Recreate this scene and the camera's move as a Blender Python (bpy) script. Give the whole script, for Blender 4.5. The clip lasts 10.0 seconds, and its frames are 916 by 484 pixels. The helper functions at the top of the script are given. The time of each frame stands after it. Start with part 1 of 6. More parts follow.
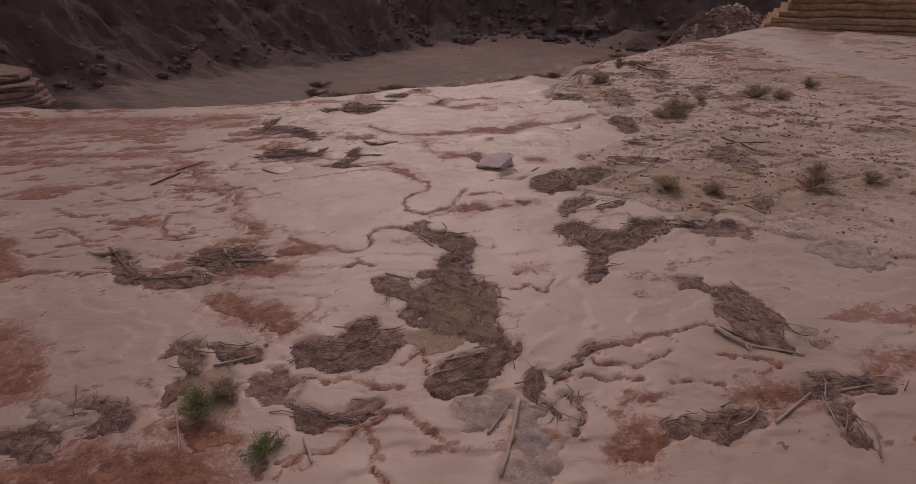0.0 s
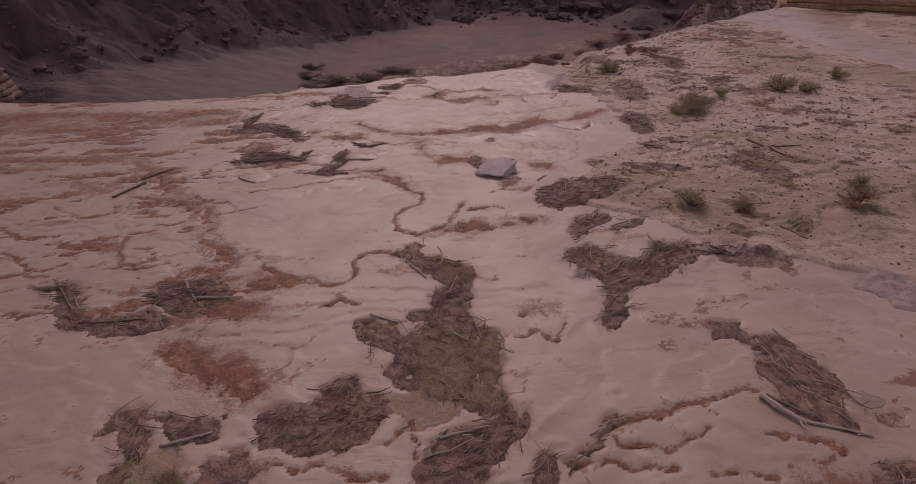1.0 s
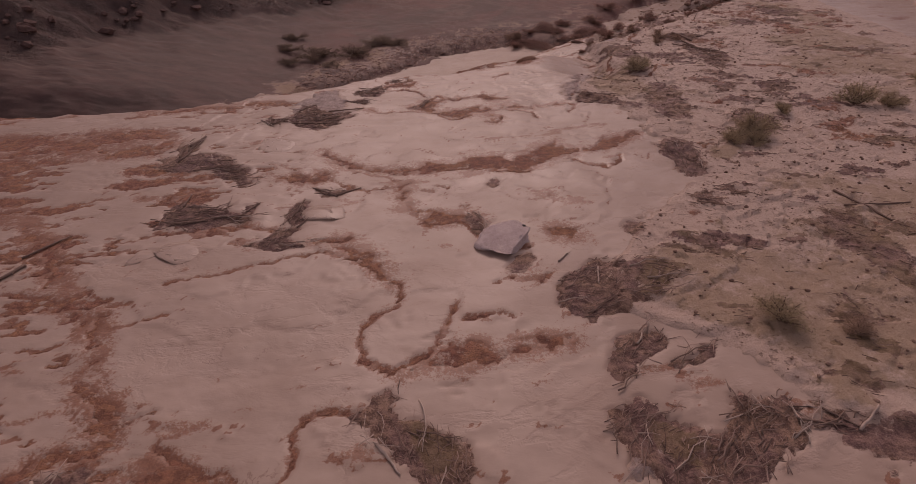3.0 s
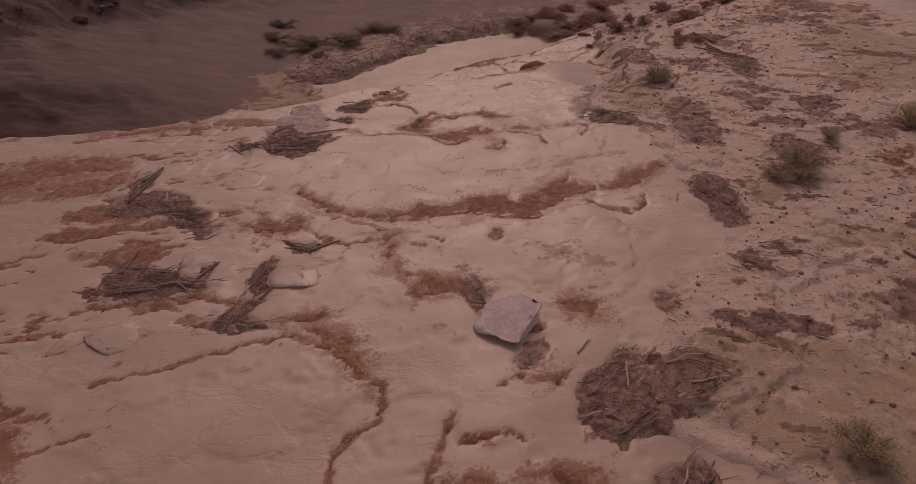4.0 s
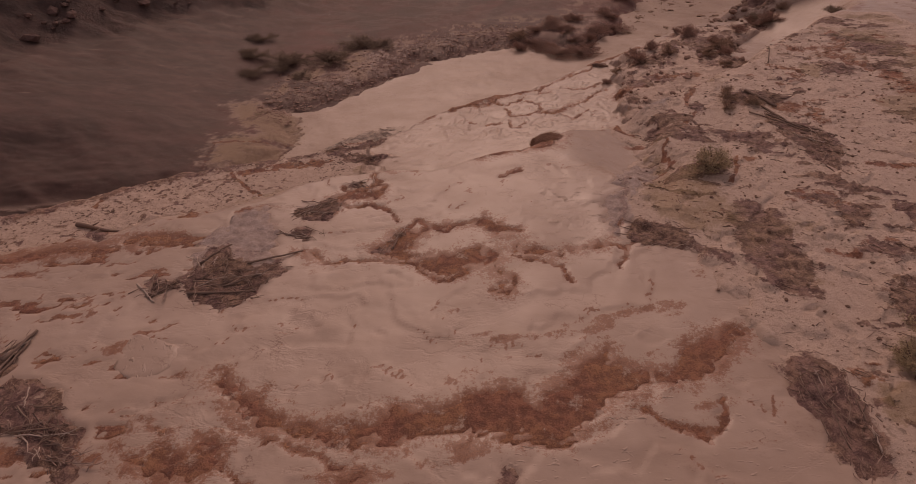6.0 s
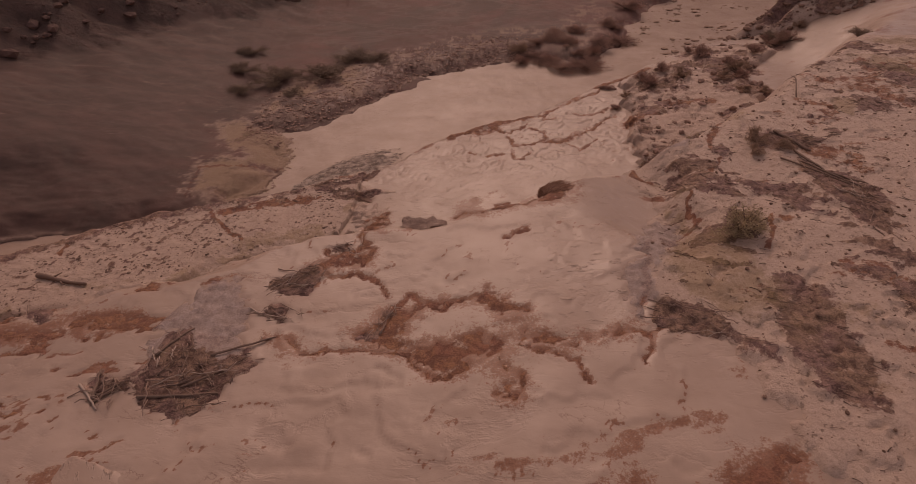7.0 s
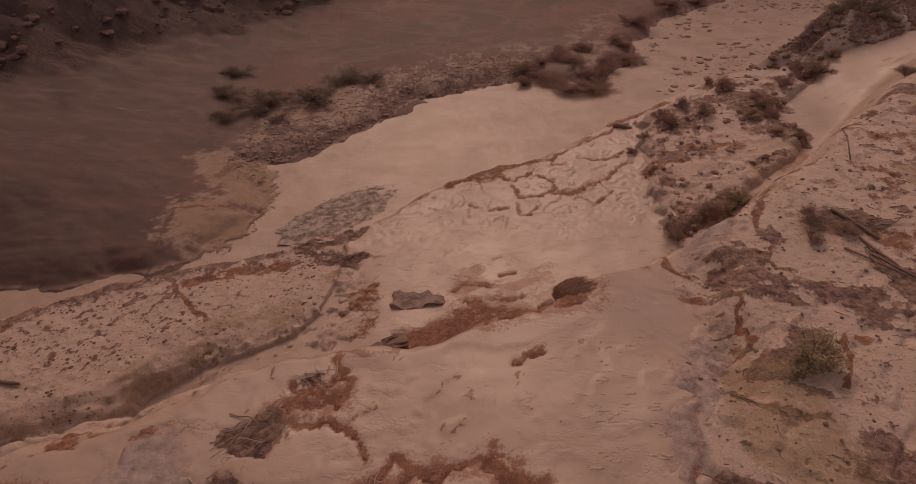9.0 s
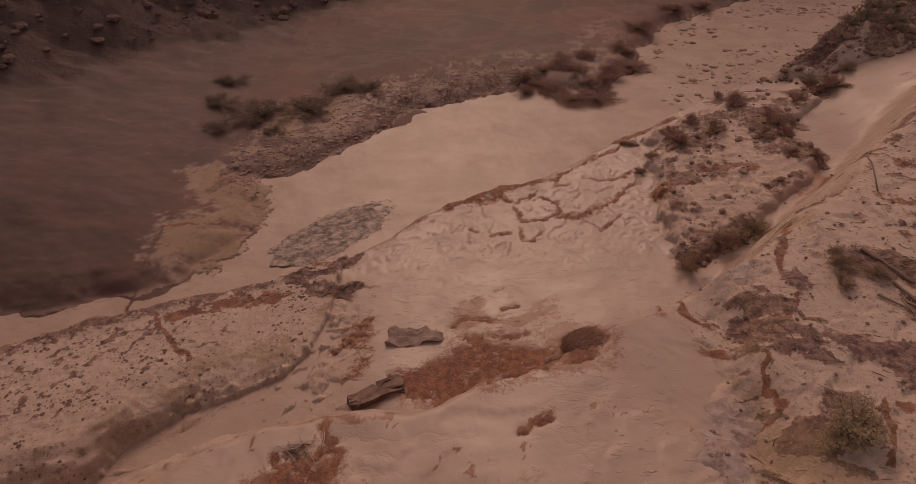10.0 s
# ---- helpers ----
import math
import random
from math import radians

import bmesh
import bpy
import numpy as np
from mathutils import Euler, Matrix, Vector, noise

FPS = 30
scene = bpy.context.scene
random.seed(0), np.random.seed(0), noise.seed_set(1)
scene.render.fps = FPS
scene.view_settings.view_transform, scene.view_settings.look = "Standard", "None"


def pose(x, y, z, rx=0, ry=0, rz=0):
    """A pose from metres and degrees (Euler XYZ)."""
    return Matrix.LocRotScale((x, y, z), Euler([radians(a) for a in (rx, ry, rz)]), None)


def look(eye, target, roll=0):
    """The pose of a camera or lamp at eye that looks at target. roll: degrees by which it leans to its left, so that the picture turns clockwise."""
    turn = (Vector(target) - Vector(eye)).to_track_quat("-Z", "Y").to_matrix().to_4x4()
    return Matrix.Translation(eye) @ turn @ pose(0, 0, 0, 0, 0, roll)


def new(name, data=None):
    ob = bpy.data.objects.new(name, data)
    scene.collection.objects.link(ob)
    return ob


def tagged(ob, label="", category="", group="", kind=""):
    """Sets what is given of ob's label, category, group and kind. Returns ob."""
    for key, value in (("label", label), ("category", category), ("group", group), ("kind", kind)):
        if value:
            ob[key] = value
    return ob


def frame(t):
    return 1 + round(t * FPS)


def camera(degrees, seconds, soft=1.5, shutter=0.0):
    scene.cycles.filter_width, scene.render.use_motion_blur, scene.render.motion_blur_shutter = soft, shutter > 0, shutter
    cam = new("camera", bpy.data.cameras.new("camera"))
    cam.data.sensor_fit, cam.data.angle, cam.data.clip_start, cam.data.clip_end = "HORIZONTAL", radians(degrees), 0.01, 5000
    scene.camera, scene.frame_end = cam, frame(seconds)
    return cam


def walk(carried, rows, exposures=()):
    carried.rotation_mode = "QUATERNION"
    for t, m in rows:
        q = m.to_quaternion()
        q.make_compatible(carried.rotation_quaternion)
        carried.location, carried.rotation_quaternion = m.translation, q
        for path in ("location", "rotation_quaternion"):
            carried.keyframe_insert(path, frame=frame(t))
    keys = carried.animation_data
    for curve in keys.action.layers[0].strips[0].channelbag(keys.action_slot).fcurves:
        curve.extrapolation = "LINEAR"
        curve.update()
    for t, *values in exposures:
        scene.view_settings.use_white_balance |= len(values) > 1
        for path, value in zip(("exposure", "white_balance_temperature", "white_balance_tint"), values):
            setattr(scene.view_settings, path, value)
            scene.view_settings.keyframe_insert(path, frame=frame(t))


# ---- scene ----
# ---- camera ----
cam = camera(75.4, 10.0, soft=0.3)
METRES, EYE, TILT, LEAN, TURN = 20.0, 5.2, -26.3, 0.0, 0.0
ROWS = [
    (0.0, 0.0, 0.0, 0.0, 0.0, -0.0, -0.0),
    (0.5, 0.0015, 0.0387, 0.0233, -0.0, -1.16, 0.02),
    (1.0, 0.0027, 0.0769, 0.0465, -0.03, -2.16, 0.05),
    (1.5, 0.0042, 0.125, 0.0762, -0.06, -3.33, 0.1),
    (2.0, 0.0056, 0.1682, 0.1035, -0.09, -4.31, 0.15),
    (2.5, 0.0073, 0.2175, 0.1343, -0.11, -5.35, 0.22),
    (4.0, 0.0112, 0.3757, 0.2321, -0.33, -8.59, 0.31),
    (4.5, 0.0128, 0.4298, 0.265, -0.4, -9.6, 0.34),
    (5.0, 0.0144, 0.4838, 0.2983, -0.44, -9.87, 0.41),
    (5.5, 0.0161, 0.536, 0.3312, -0.45, -9.81, 0.43),
    (6.0, 0.0175, 0.5854, 0.3615, -0.5, -9.72, 0.4),
    (7.5, 0.0199, 0.7075, 0.4383, -0.6, -9.7, 0.36),
    (8.0, 0.0206, 0.7404, 0.4589, -0.63, -9.7, 0.35),
    (8.5, 0.0209, 0.7707, 0.4776, -0.64, -9.71, 0.32),
    (9.0, 0.0214, 0.7985, 0.4953, -0.66, -9.8, 0.31),
    (9.5, 0.0217, 0.8245, 0.5117, -0.66, -9.86, 0.3),
    (10.0, 0.0222, 0.8493, 0.5273, -0.68, -9.88, 0.28),
]
EXPOSURES = [(0.0, -0.32, 7300, 31), (1.0, -0.33, 7000, 39), (2.5, -0.3, 7450, 41), (4.0, -0.34, 8250, 40), (5.5, -0.33, 8800, 42), (7.5, -0.29, 9250, 42), (10.0, -0.24, 9550, 41)]
walk(cam, [(t, pose(0, 0, EYE, TILT, LEAN, TURN) @ pose(METRES * x, METRES * y, METRES * z, 90 + pitch, roll, yaw)) for t, x, y, z, yaw, pitch, roll in ROWS], EXPOSURES)

# ---- light: a hazy overcast sky with a weak, wide sun ----
SUN_ELEVATION, SUN_AZIMUTH = 40.0, -4.0   # azimuth from +y towards +x
world = bpy.data.worlds.new("sky")
scene.world = world
world.use_nodes = True
wn, wl = world.node_tree.nodes, world.node_tree.links
sky = wn.new("ShaderNodeTexSky")
sky.sky_type, sky.sun_disc = "NISHITA", False
sky.sun_elevation, sky.sun_rotation = radians(SUN_ELEVATION), radians(SUN_AZIMUTH)
sky.dust_density, sky.air_density, sky.altitude = 5.0, 1.0, 1300.0
wn["Background"].inputs["Strength"].default_value = 0.145
haze = wn.new("ShaderNodeHueSaturation")   # thin overcast greys the blue
haze.inputs["Saturation"].default_value = 0.55
wl.new(sky.outputs["Color"], haze.inputs["Color"])
wl.new(haze.outputs["Color"], wn["Background"].inputs["Color"])
sun_data = bpy.data.lights.new("sun", "SUN")
sun_data.energy, sun_data.angle, sun_data.color = 0.72, radians(18), (1.0, 0.93, 0.84)
sun = new("sun", sun_data)
se, sa = radians(SUN_ELEVATION), radians(SUN_AZIMUTH)
sun_dir = Vector((math.sin(sa) * math.cos(se), math.cos(sa) * math.cos(se), math.sin(se)))
sun.matrix_world = look(sun_dir * 60, (0, 0, 0))


# ---- materials ----
class Mat:
    """A node material and short ways to add nodes to it."""

    def __init__(self, name, rough=0.85):
        self.m = bpy.data.materials.new(name)
        self.m.use_nodes = True
        self.t = self.m.node_tree
        self.b = self.t.nodes["Principled BSDF"]
        self.b.inputs["Roughness"].default_value = rough
        self.b.inputs["Specular IOR Level"].default_value = 0.3
        self.co = self.t.nodes.new("ShaderNodeTexCoord")

    def put(self, socket, value):
        if isinstance(value, bpy.types.NodeSocket):
            self.t.links.new(value, socket)
        else:
            socket.default_value = value

    def noise(self, scale, detail=4.0, rough=0.6, stretch=(1, 1, 1), turn=0.0, distort=0.0, offset=(0, 0, 0)):
        mp = self.t.nodes.new("ShaderNodeMapping")
        mp.inputs["Scale"].default_value = stretch
        mp.inputs["Rotation"].default_value = (0, 0, radians(turn))
        mp.inputs["Location"].default_value = offset
        self.t.links.new(self.co.outputs["Object"], mp.inputs["Vector"])
        n = self.t.nodes.new("ShaderNodeTexNoise")
        n.inputs["Scale"].default_value, n.inputs["Detail"].default_value = scale, detail
        n.inputs["Roughness"].default_value, n.inputs["Distortion"].default_value = rough, distort
        self.t.links.new(mp.outputs["Vector"], n.inputs["Vector"])
        return n.outputs["Fac"]

    def ramp(self, value, a, b, c=0.0, d=1.0):
        n = self.t.nodes.new("ShaderNodeMapRange")
        n.interpolation_type = "SMOOTHSTEP"
        self.put(n.inputs["Value"], value)
        for k, v in zip(("From Min", "From Max", "To Min", "To Max"), (a, b, c, d)):
            n.inputs[k].default_value = v
        return n.outputs["Result"]

    def math(self, op, a, b=0.0):
        n = self.t.nodes.new("ShaderNodeMath")
        n.operation = op
        self.put(n.inputs[0], a)
        self.put(n.inputs[1], b)
        return n.outputs[0]

    def mix(self, fac, a, b):
        n = self.t.nodes.new("ShaderNodeMix")
        n.data_type = "RGBA"
        self.put(n.inputs["Factor"], fac)
        self.put(n.inputs["A"], a if isinstance(a, bpy.types.NodeSocket) else (*a, 1))
        self.put(n.inputs["B"], b if isinstance(b, bpy.types.NodeSocket) else (*b, 1))
        return n.outputs["Result"]

    def attribute(self, name):
        n = self.t.nodes.new("ShaderNodeAttribute")
        n.attribute_name = name
        s = self.t.nodes.new("ShaderNodeSeparateColor")
        self.t.links.new(n.outputs["Color"], s.inputs["Color"])
        return s.outputs["Red"], s.outputs["Green"], s.outputs["Blue"], n.outputs["Alpha"]

    def random(self):
        return self.t.nodes.new("ShaderNodeObjectInfo").outputs["Random"]

    def island(self):
        return self.t.nodes.new("ShaderNodeNewGeometry").outputs["Random Per Island"]

    def bump(self, height, strength, distance=0.05):
        n = self.t.nodes.new("ShaderNodeBump")
        n.inputs["Distance"].default_value = distance
        self.put(n.inputs["Strength"], strength)
        self.put(n.inputs["Height"], height)
        old = self.b.inputs["Normal"]
        if old.is_linked:
            self.t.links.new(old.links[0].from_socket, n.inputs["Normal"])
        self.t.links.new(n.outputs["Normal"], old)

    def colour(self, value):
        self.put(self.b.inputs["Base Color"], value if isinstance(value, bpy.types.NodeSocket) else (*value, 1))
        return self


def ground_material():
    k = Mat("desert_ground", 0.7)
    red, debris, ochre, grey = k.attribute("cover")
    valley, talus_and_shade, land, above = k.attribute("place")
    fine, mid, big = k.noise(38, 5, 0.7), k.noise(7, 5, 0.65), k.noise(1.1, 4)
    streak = k.noise(5, 5, 0.65, (0.45, 1.7, 1), 12)
    mud = k.mix(big, (0.37, 0.245, 0.18), (0.45, 0.31, 0.24))
    sand = k.mix(mid, (0.425, 0.285, 0.21), (0.535, 0.39, 0.31))
    sand = k.mix(k.ramp(streak, 0.58, 0.7, 0, 0.45), sand, (0.25, 0.15, 0.105))
    sand = k.mix(k.ramp(fine, 0.58, 0.7, 0, 0.5), sand, (0.19, 0.11, 0.078))
    sand = k.mix(k.ramp(big, 0.55, 0.7, 0, 0.5), sand, (0.55, 0.40, 0.31))
    sand = k.mix(k.math("MULTIPLY", k.ramp(k.noise(13, 2, 0.5), 0.6, 0.66), k.ramp(k.noise(0.9, 3, 0.6, (1, 1, 1), 0, 0, (2, 8, 0)), 0.35, 0.6, 0.1, 0.75)), sand, (0.20, 0.125, 0.09))
    c = k.mix(land, mud, sand)
    rag = k.math("ADD", k.math("MULTIPLY", k.noise(3.2, 6, 0.72), 0.55), k.math("MULTIPLY", k.noise(17, 5, 0.75), 0.45))
    rag = k.math("SUBTRACT", rag, 0.5)

    def layer(c, field, amount, low, high, most, tint):
        return k.mix(k.ramp(k.math("ADD", field, k.math("MULTIPLY", rag, amount)), low, high, 0, most), c, tint)

    grit = k.math("ADD", k.math("MULTIPLY", mid, 0.6), k.math("MULTIPLY", fine, 0.4))
    hue = k.ramp(k.noise(1.3, 4, 0.65), 0.38, 0.62)
    red_c = k.mix(k.ramp(grit, 0.41, 0.59), k.mix(hue, (0.145, 0.047, 0.027), (0.17, 0.063, 0.034)), k.mix(hue, (0.28, 0.105, 0.06), (0.33, 0.14, 0.068)))
    c = layer(c, ochre, 2.2, 0.4, 0.8, 0.62, k.mix(grit, (0.20, 0.115, 0.055), (0.36, 0.235, 0.13)))
    c = layer(c, red, 2.4, 0.32, 0.62, 0.95, red_c)
    c = layer(c, grey, 2.2, 0.34, 0.62, 0.72, k.mix(k.ramp(grit, 0.38, 0.64), (0.25, 0.178, 0.155), (0.44, 0.335, 0.295)))
    deb_c = k.mix(k.ramp(grit, 0.4, 0.6), k.mix(hue, (0.115, 0.055, 0.046), (0.13, 0.066, 0.044)), k.mix(hue, (0.285, 0.16, 0.128), (0.335, 0.2, 0.135)))
    c = layer(c, debris, 2.2, 0.3, 0.52, 1.0, deb_c)
    c = k.mix(k.math("MULTIPLY", k.ramp(k.math("ADD", ochre, rag), 0.4, 0.8), k.ramp(debris, 0.3, 0.6, 0, 0.5)), c, (0.21, 0.14, 0.062))   # dead grass in the litter
    wide, broad = k.noise(0.10, 5, 0.6), k.noise(0.7, 6, 0.7, (0.6, 1.2, 1), 25, 1.0)
    soil = k.mix(k.ramp(wide, 0.35, 0.65), (0.112, 0.046, 0.035), (0.178, 0.075, 0.059))
    soil = k.mix(k.ramp(broad, 0.42, 0.68, 0, 0.6), soil, (0.095, 0.058, 0.042))
    tracks = k.math("ABSOLUTE", k.math("SUBTRACT", k.noise(0.22, 5, 0.6, (0.6, 1.3, 1), 35, 0.8), 0.5))
    soil = k.mix(k.ramp(k.noise(0.16, 6, 0.7, (1, 1, 1), 0, 0.6, (9, 4, 0)), 0.45, 0.62, 0, 0.6), soil, (0.075, 0.05, 0.038))
    soil = k.mix(k.ramp(tracks, 0.0, 0.05, 0.35, 0), soil, (0.215, 0.135, 0.105))
    soil = k.mix(k.ramp(k.noise(2.2, 6, 0.75), 0.5, 0.8, 0, 0.4), soil, (0.23, 0.13, 0.105))
    scree = k.mix(k.ramp(k.noise(0.8, 7, 0.66, (0.7, 1.3, 1), 35), 0.35, 0.68), (0.072, 0.043, 0.034), (0.124, 0.069, 0.054))
    scree = k.mix(k.ramp(tracks, 0.0, 0.04, 0.2, 0), scree, (0.14, 0.085, 0.066))
    soil = k.mix(talus_and_shade, soil, scree)
    c = k.mix(valley, c, soil)
    k.colour(c)
    near = k.math("SUBTRACT", 1.0, k.math("MULTIPLY", valley, 0.65))
    k.bump(mid, k.math("MULTIPLY", near, 0.55), 0.07)
    k.bump(fine, k.math("MULTIPLY", near, 0.85), 0.025)
    k.bump(k.noise(90, 4, 0.7), k.math("MULTIPLY", near, 0.4), 0.008)
    k.bump(k.noise(1.6, 7, 0.7), k.math("MULTIPLY", k.math("MULTIPLY", valley, k.ramp(talus_and_shade, 0.8, 1.0)), 0.7), 0.5)
    return k.m


def water_material():
    k = Mat("muddy_water", 0.4)
    k.b.inputs["Specular IOR Level"].default_value = 0.37
    red, dark, ochre, rapid = k.attribute("under")
    big, mid = k.noise(0.55, 4, 0.6), k.noise(5, 5, 0.65, (0.7, 1.3, 1), 12, 0.5)
    silt = k.noise(1.3, 6, 0.68, (0.75, 1.3, 1), 10, 0.4)
    grit = k.noise(24, 5, 0.75, (0.75, 1.3, 1), 6)
    c = k.mix(k.ramp(big, 0.3, 0.7), (0.33, 0.217, 0.159), (0.393, 0.271, 0.206))
    c = k.mix(k.ramp(silt, 0.5, 0.78, 0, 0.4), c, (0.29, 0.18, 0.128))
    c = k.mix(k.ramp(mid, 0.6, 0.8, 0, 0.2), c, (0.48, 0.355, 0.285))
    c = k.mix(k.ramp(k.math("ADD", k.math("MULTIPLY", grit, 0.6), k.math("MULTIPLY", silt, 0.5)), 0.64, 0.76, 0, 0.5), c, (0.22, 0.125, 0.085))
    vein = k.math("ABSOLUTE", k.math("SUBTRACT", k.noise(1.7, 7, 0.62, (0.75, 1.25, 1), 15, 0.4), 0.5))
    veins = k.math("MULTIPLY", k.ramp(vein, 0.0, 0.016, 1, 0), k.ramp(k.noise(0.8, 4, 0.6, (1, 1, 1), 0, 0, (3, 7, 0)), 0.55, 0.66))
    c = k.mix(k.math("MULTIPLY", veins, 0.6), c, (0.19, 0.10, 0.068))
    fine = k.noise(42, 5, 0.75)
    rag = k.math("ADD", k.math("MULTIPLY", k.noise(3.2, 6, 0.72), 0.55), k.math("MULTIPLY", k.noise(17, 5, 0.75), 0.45))
    c = k.mix(k.math("MULTIPLY", k.ramp(fine, 0.6, 0.74), k.ramp(silt, 0.4, 0.65, 0.1, 0.55)), c, (0.21, 0.118, 0.08))
    rag = k.math("ADD", k.math("MULTIPLY", k.math("SUBTRACT", rag, 0.5), 2.3), k.math("MULTIPLY", k.math("SUBTRACT", fine, 0.5), 0.7))
    c = k.mix(k.ramp(k.math("ADD", red, rag), 0.34, 0.62, 0, 0.95), c, k.mix(k.ramp(fine, 0.3, 0.7), k.mix(big, (0.135, 0.046, 0.025), (0.18, 0.067, 0.031)), (0.285, 0.115, 0.06)))
    c = k.mix(k.ramp(k.math("ADD", ochre, rag), 0.4, 0.9, 0, 0.6), c, (0.30, 0.19, 0.09))
    c = k.mix(k.ramp(k.math("ADD", dark, rag), 0.4, 0.85, 0, 0.7), c, (0.20, 0.115, 0.085))
    k.colour(c)
    k.put(k.b.inputs["Roughness"], k.math("SUBTRACT", k.ramp(silt, 0.2, 0.8, 0.42, 0.56), k.math("MULTIPLY", rapid, 0.08)))
    k.bump(k.noise(2.4, 4, 0.5, (0.8, 1.25, 1), 10, 0.4), 0.12, 0.03)
    k.bump(mid, 0.14, 0.02)
    scallop = k.math("ABSOLUTE", k.math("SUBTRACT", k.noise(1.15, 6, 0.6, (0.8, 1.3, 1), 12, 0.3, (11, 3, 0)), 0.5))
    k.bump(k.ramp(scallop, 0.0, 0.05), k.ramp(k.noise(0.6, 3, 0.6, (1, 1, 1), 0, 0, (5, 1, 0)), 0.42, 0.6, 0.03, 0.18), 0.03)
    k.bump(k.ramp(vein, 0.0, 0.03), k.math("MULTIPLY", veins, 0.3), 0.02)
    k.bump(k.noise(34, 4, 0.65, (0.85, 1.15, 1), 8, 0.3), 0.08, 0.005)
    k.bump(k.ramp(k.noise(8.0, 3, 0.55, (0.6, 1.5, 1), 8, 0.5), 0.6, 0.78), k.math("MULTIPLY", rapid, 0.75), 0.03)
    return k.m


def wood_material(name, dark, light, rough=0.85):
    k = Mat(name, rough)
    grain = k.noise(30, 4, 0.7, (1, 1, 0.25))
    k.colour(k.mix(k.ramp(k.math("ADD", k.math("MULTIPLY", k.island(), 0.75), k.math("MULTIPLY", grain, 0.3)), 0.1, 0.95), dark, light))
    k.bump(grain, 0.4, 0.006)
    return k.m


def leaf_material(name, dark, light):
    k = Mat(name, 0.75)
    k.colour(k.mix(k.math("ADD", k.math("MULTIPLY", k.island(), 0.7), k.math("MULTIPLY", k.noise(3, 3), 0.4)), dark, light))
    glow = k.t.nodes.new("ShaderNodeBsdfTranslucent")
    both = k.t.nodes.new("ShaderNodeMixShader")
    both.inputs[0].default_value = 0.4
    k.t.links.new(k.b.inputs["Base Color"].links[0].from_socket, glow.inputs["Color"])
    k.t.links.new(k.b.outputs[0], both.inputs[1])
    k.t.links.new(glow.outputs[0], both.inputs[2])
    k.t.links.new(both.outputs[0], k.t.nodes["Material Output"].inputs["Surface"])
    return k.m


def rock_material(name, dark, light, layers=0.0):
    k = Mat(name, 0.9)
    mid, fine = k.noise(4, 6, 0.7), k.noise(30, 4, 0.7)
    c = k.mix(k.ramp(mid, 0.3, 0.7), dark, light)
    c = k.mix(k.ramp(fine, 0.5, 0.8, 0, 0.5), c, tuple(0.45 * v for v in dark))
    if layers:
        bands = k.noise(layers, 4, 0.6, (0.06, 0.06, 2.2))
        c = k.mix(k.ramp(bands, 0.45, 0.65, 0, 0.55), c, tuple(0.5 * v for v in dark))
        k.bump(bands, 0.7, 0.12)
    k.colour(c)
    k.bump(mid, 0.6, 0.06)
    k.bump(fine, 0.5, 0.012)
    return k.m


GROUND, WATER = ground_material(), water_material()
TWIGS = wood_material("sodden_twigs", (0.11, 0.064, 0.048), (0.37, 0.24, 0.185))
DRIFTWOOD = wood_material("bleached_driftwood", (0.30, 0.205, 0.16), (0.48, 0.36, 0.29))
BARK = wood_material("dark_bark", (0.13, 0.077, 0.057), (0.25, 0.16, 0.12))
SAGE = leaf_material("sage_leaves", (0.29, 0.215, 0.132), (0.46, 0.345, 0.22))
GREEN = leaf_material("fresh_leaves", (0.12, 0.145, 0.045), (0.26, 0.27, 0.115))
DRYLEAF = leaf_material("dry_leaves", (0.26, 0.16, 0.112), (0.42, 0.28, 0.2))
SCRUB = leaf_material("dark_scrub_leaves", (0.19, 0.132, 0.096), (0.31, 0.225, 0.165))
PALE_ROCK = rock_material("pale_sandstone", (0.40, 0.295, 0.262), (0.53, 0.41, 0.37))
SCUM = rock_material("scum_and_chaff", (0.15, 0.108, 0.086), (0.50, 0.385, 0.31))
RED_ROCK = rock_material("red_sandstone", (0.16, 0.086, 0.06), (0.33, 0.20, 0.148))
LAYERED_ROCK = rock_material("layered_orange_sandstone", (0.24, 0.125, 0.064), (0.40, 0.225, 0.125), 2.2)
BANK_ROCK = rock_material("tan_red_rubble", (0.21, 0.118, 0.088), (0.38, 0.235, 0.18))
BRUSH = leaf_material("red_brown_brush", (0.26, 0.145, 0.112), (0.42, 0.25, 0.195))
GREY_ROCK = rock_material("muddy_grey_sandstone", (0.25, 0.165, 0.128), (0.38, 0.265, 0.21))
RAPID_ROCK = rock_material("mud_washed_ledges", (0.25, 0.155, 0.11), (0.39, 0.26, 0.195))
WEDGE_ROCK = rock_material("wet_brown_sandstone", (0.12, 0.068, 0.05), (0.24, 0.15, 0.112))
DARK_ROCK = rock_material("dark_rubble", (0.1, 0.064, 0.052), (0.18, 0.12, 0.096))
SCREE_ROCK = rock_material("red_brown_scree", (0.10, 0.056, 0.045), (0.19, 0.108, 0.086))

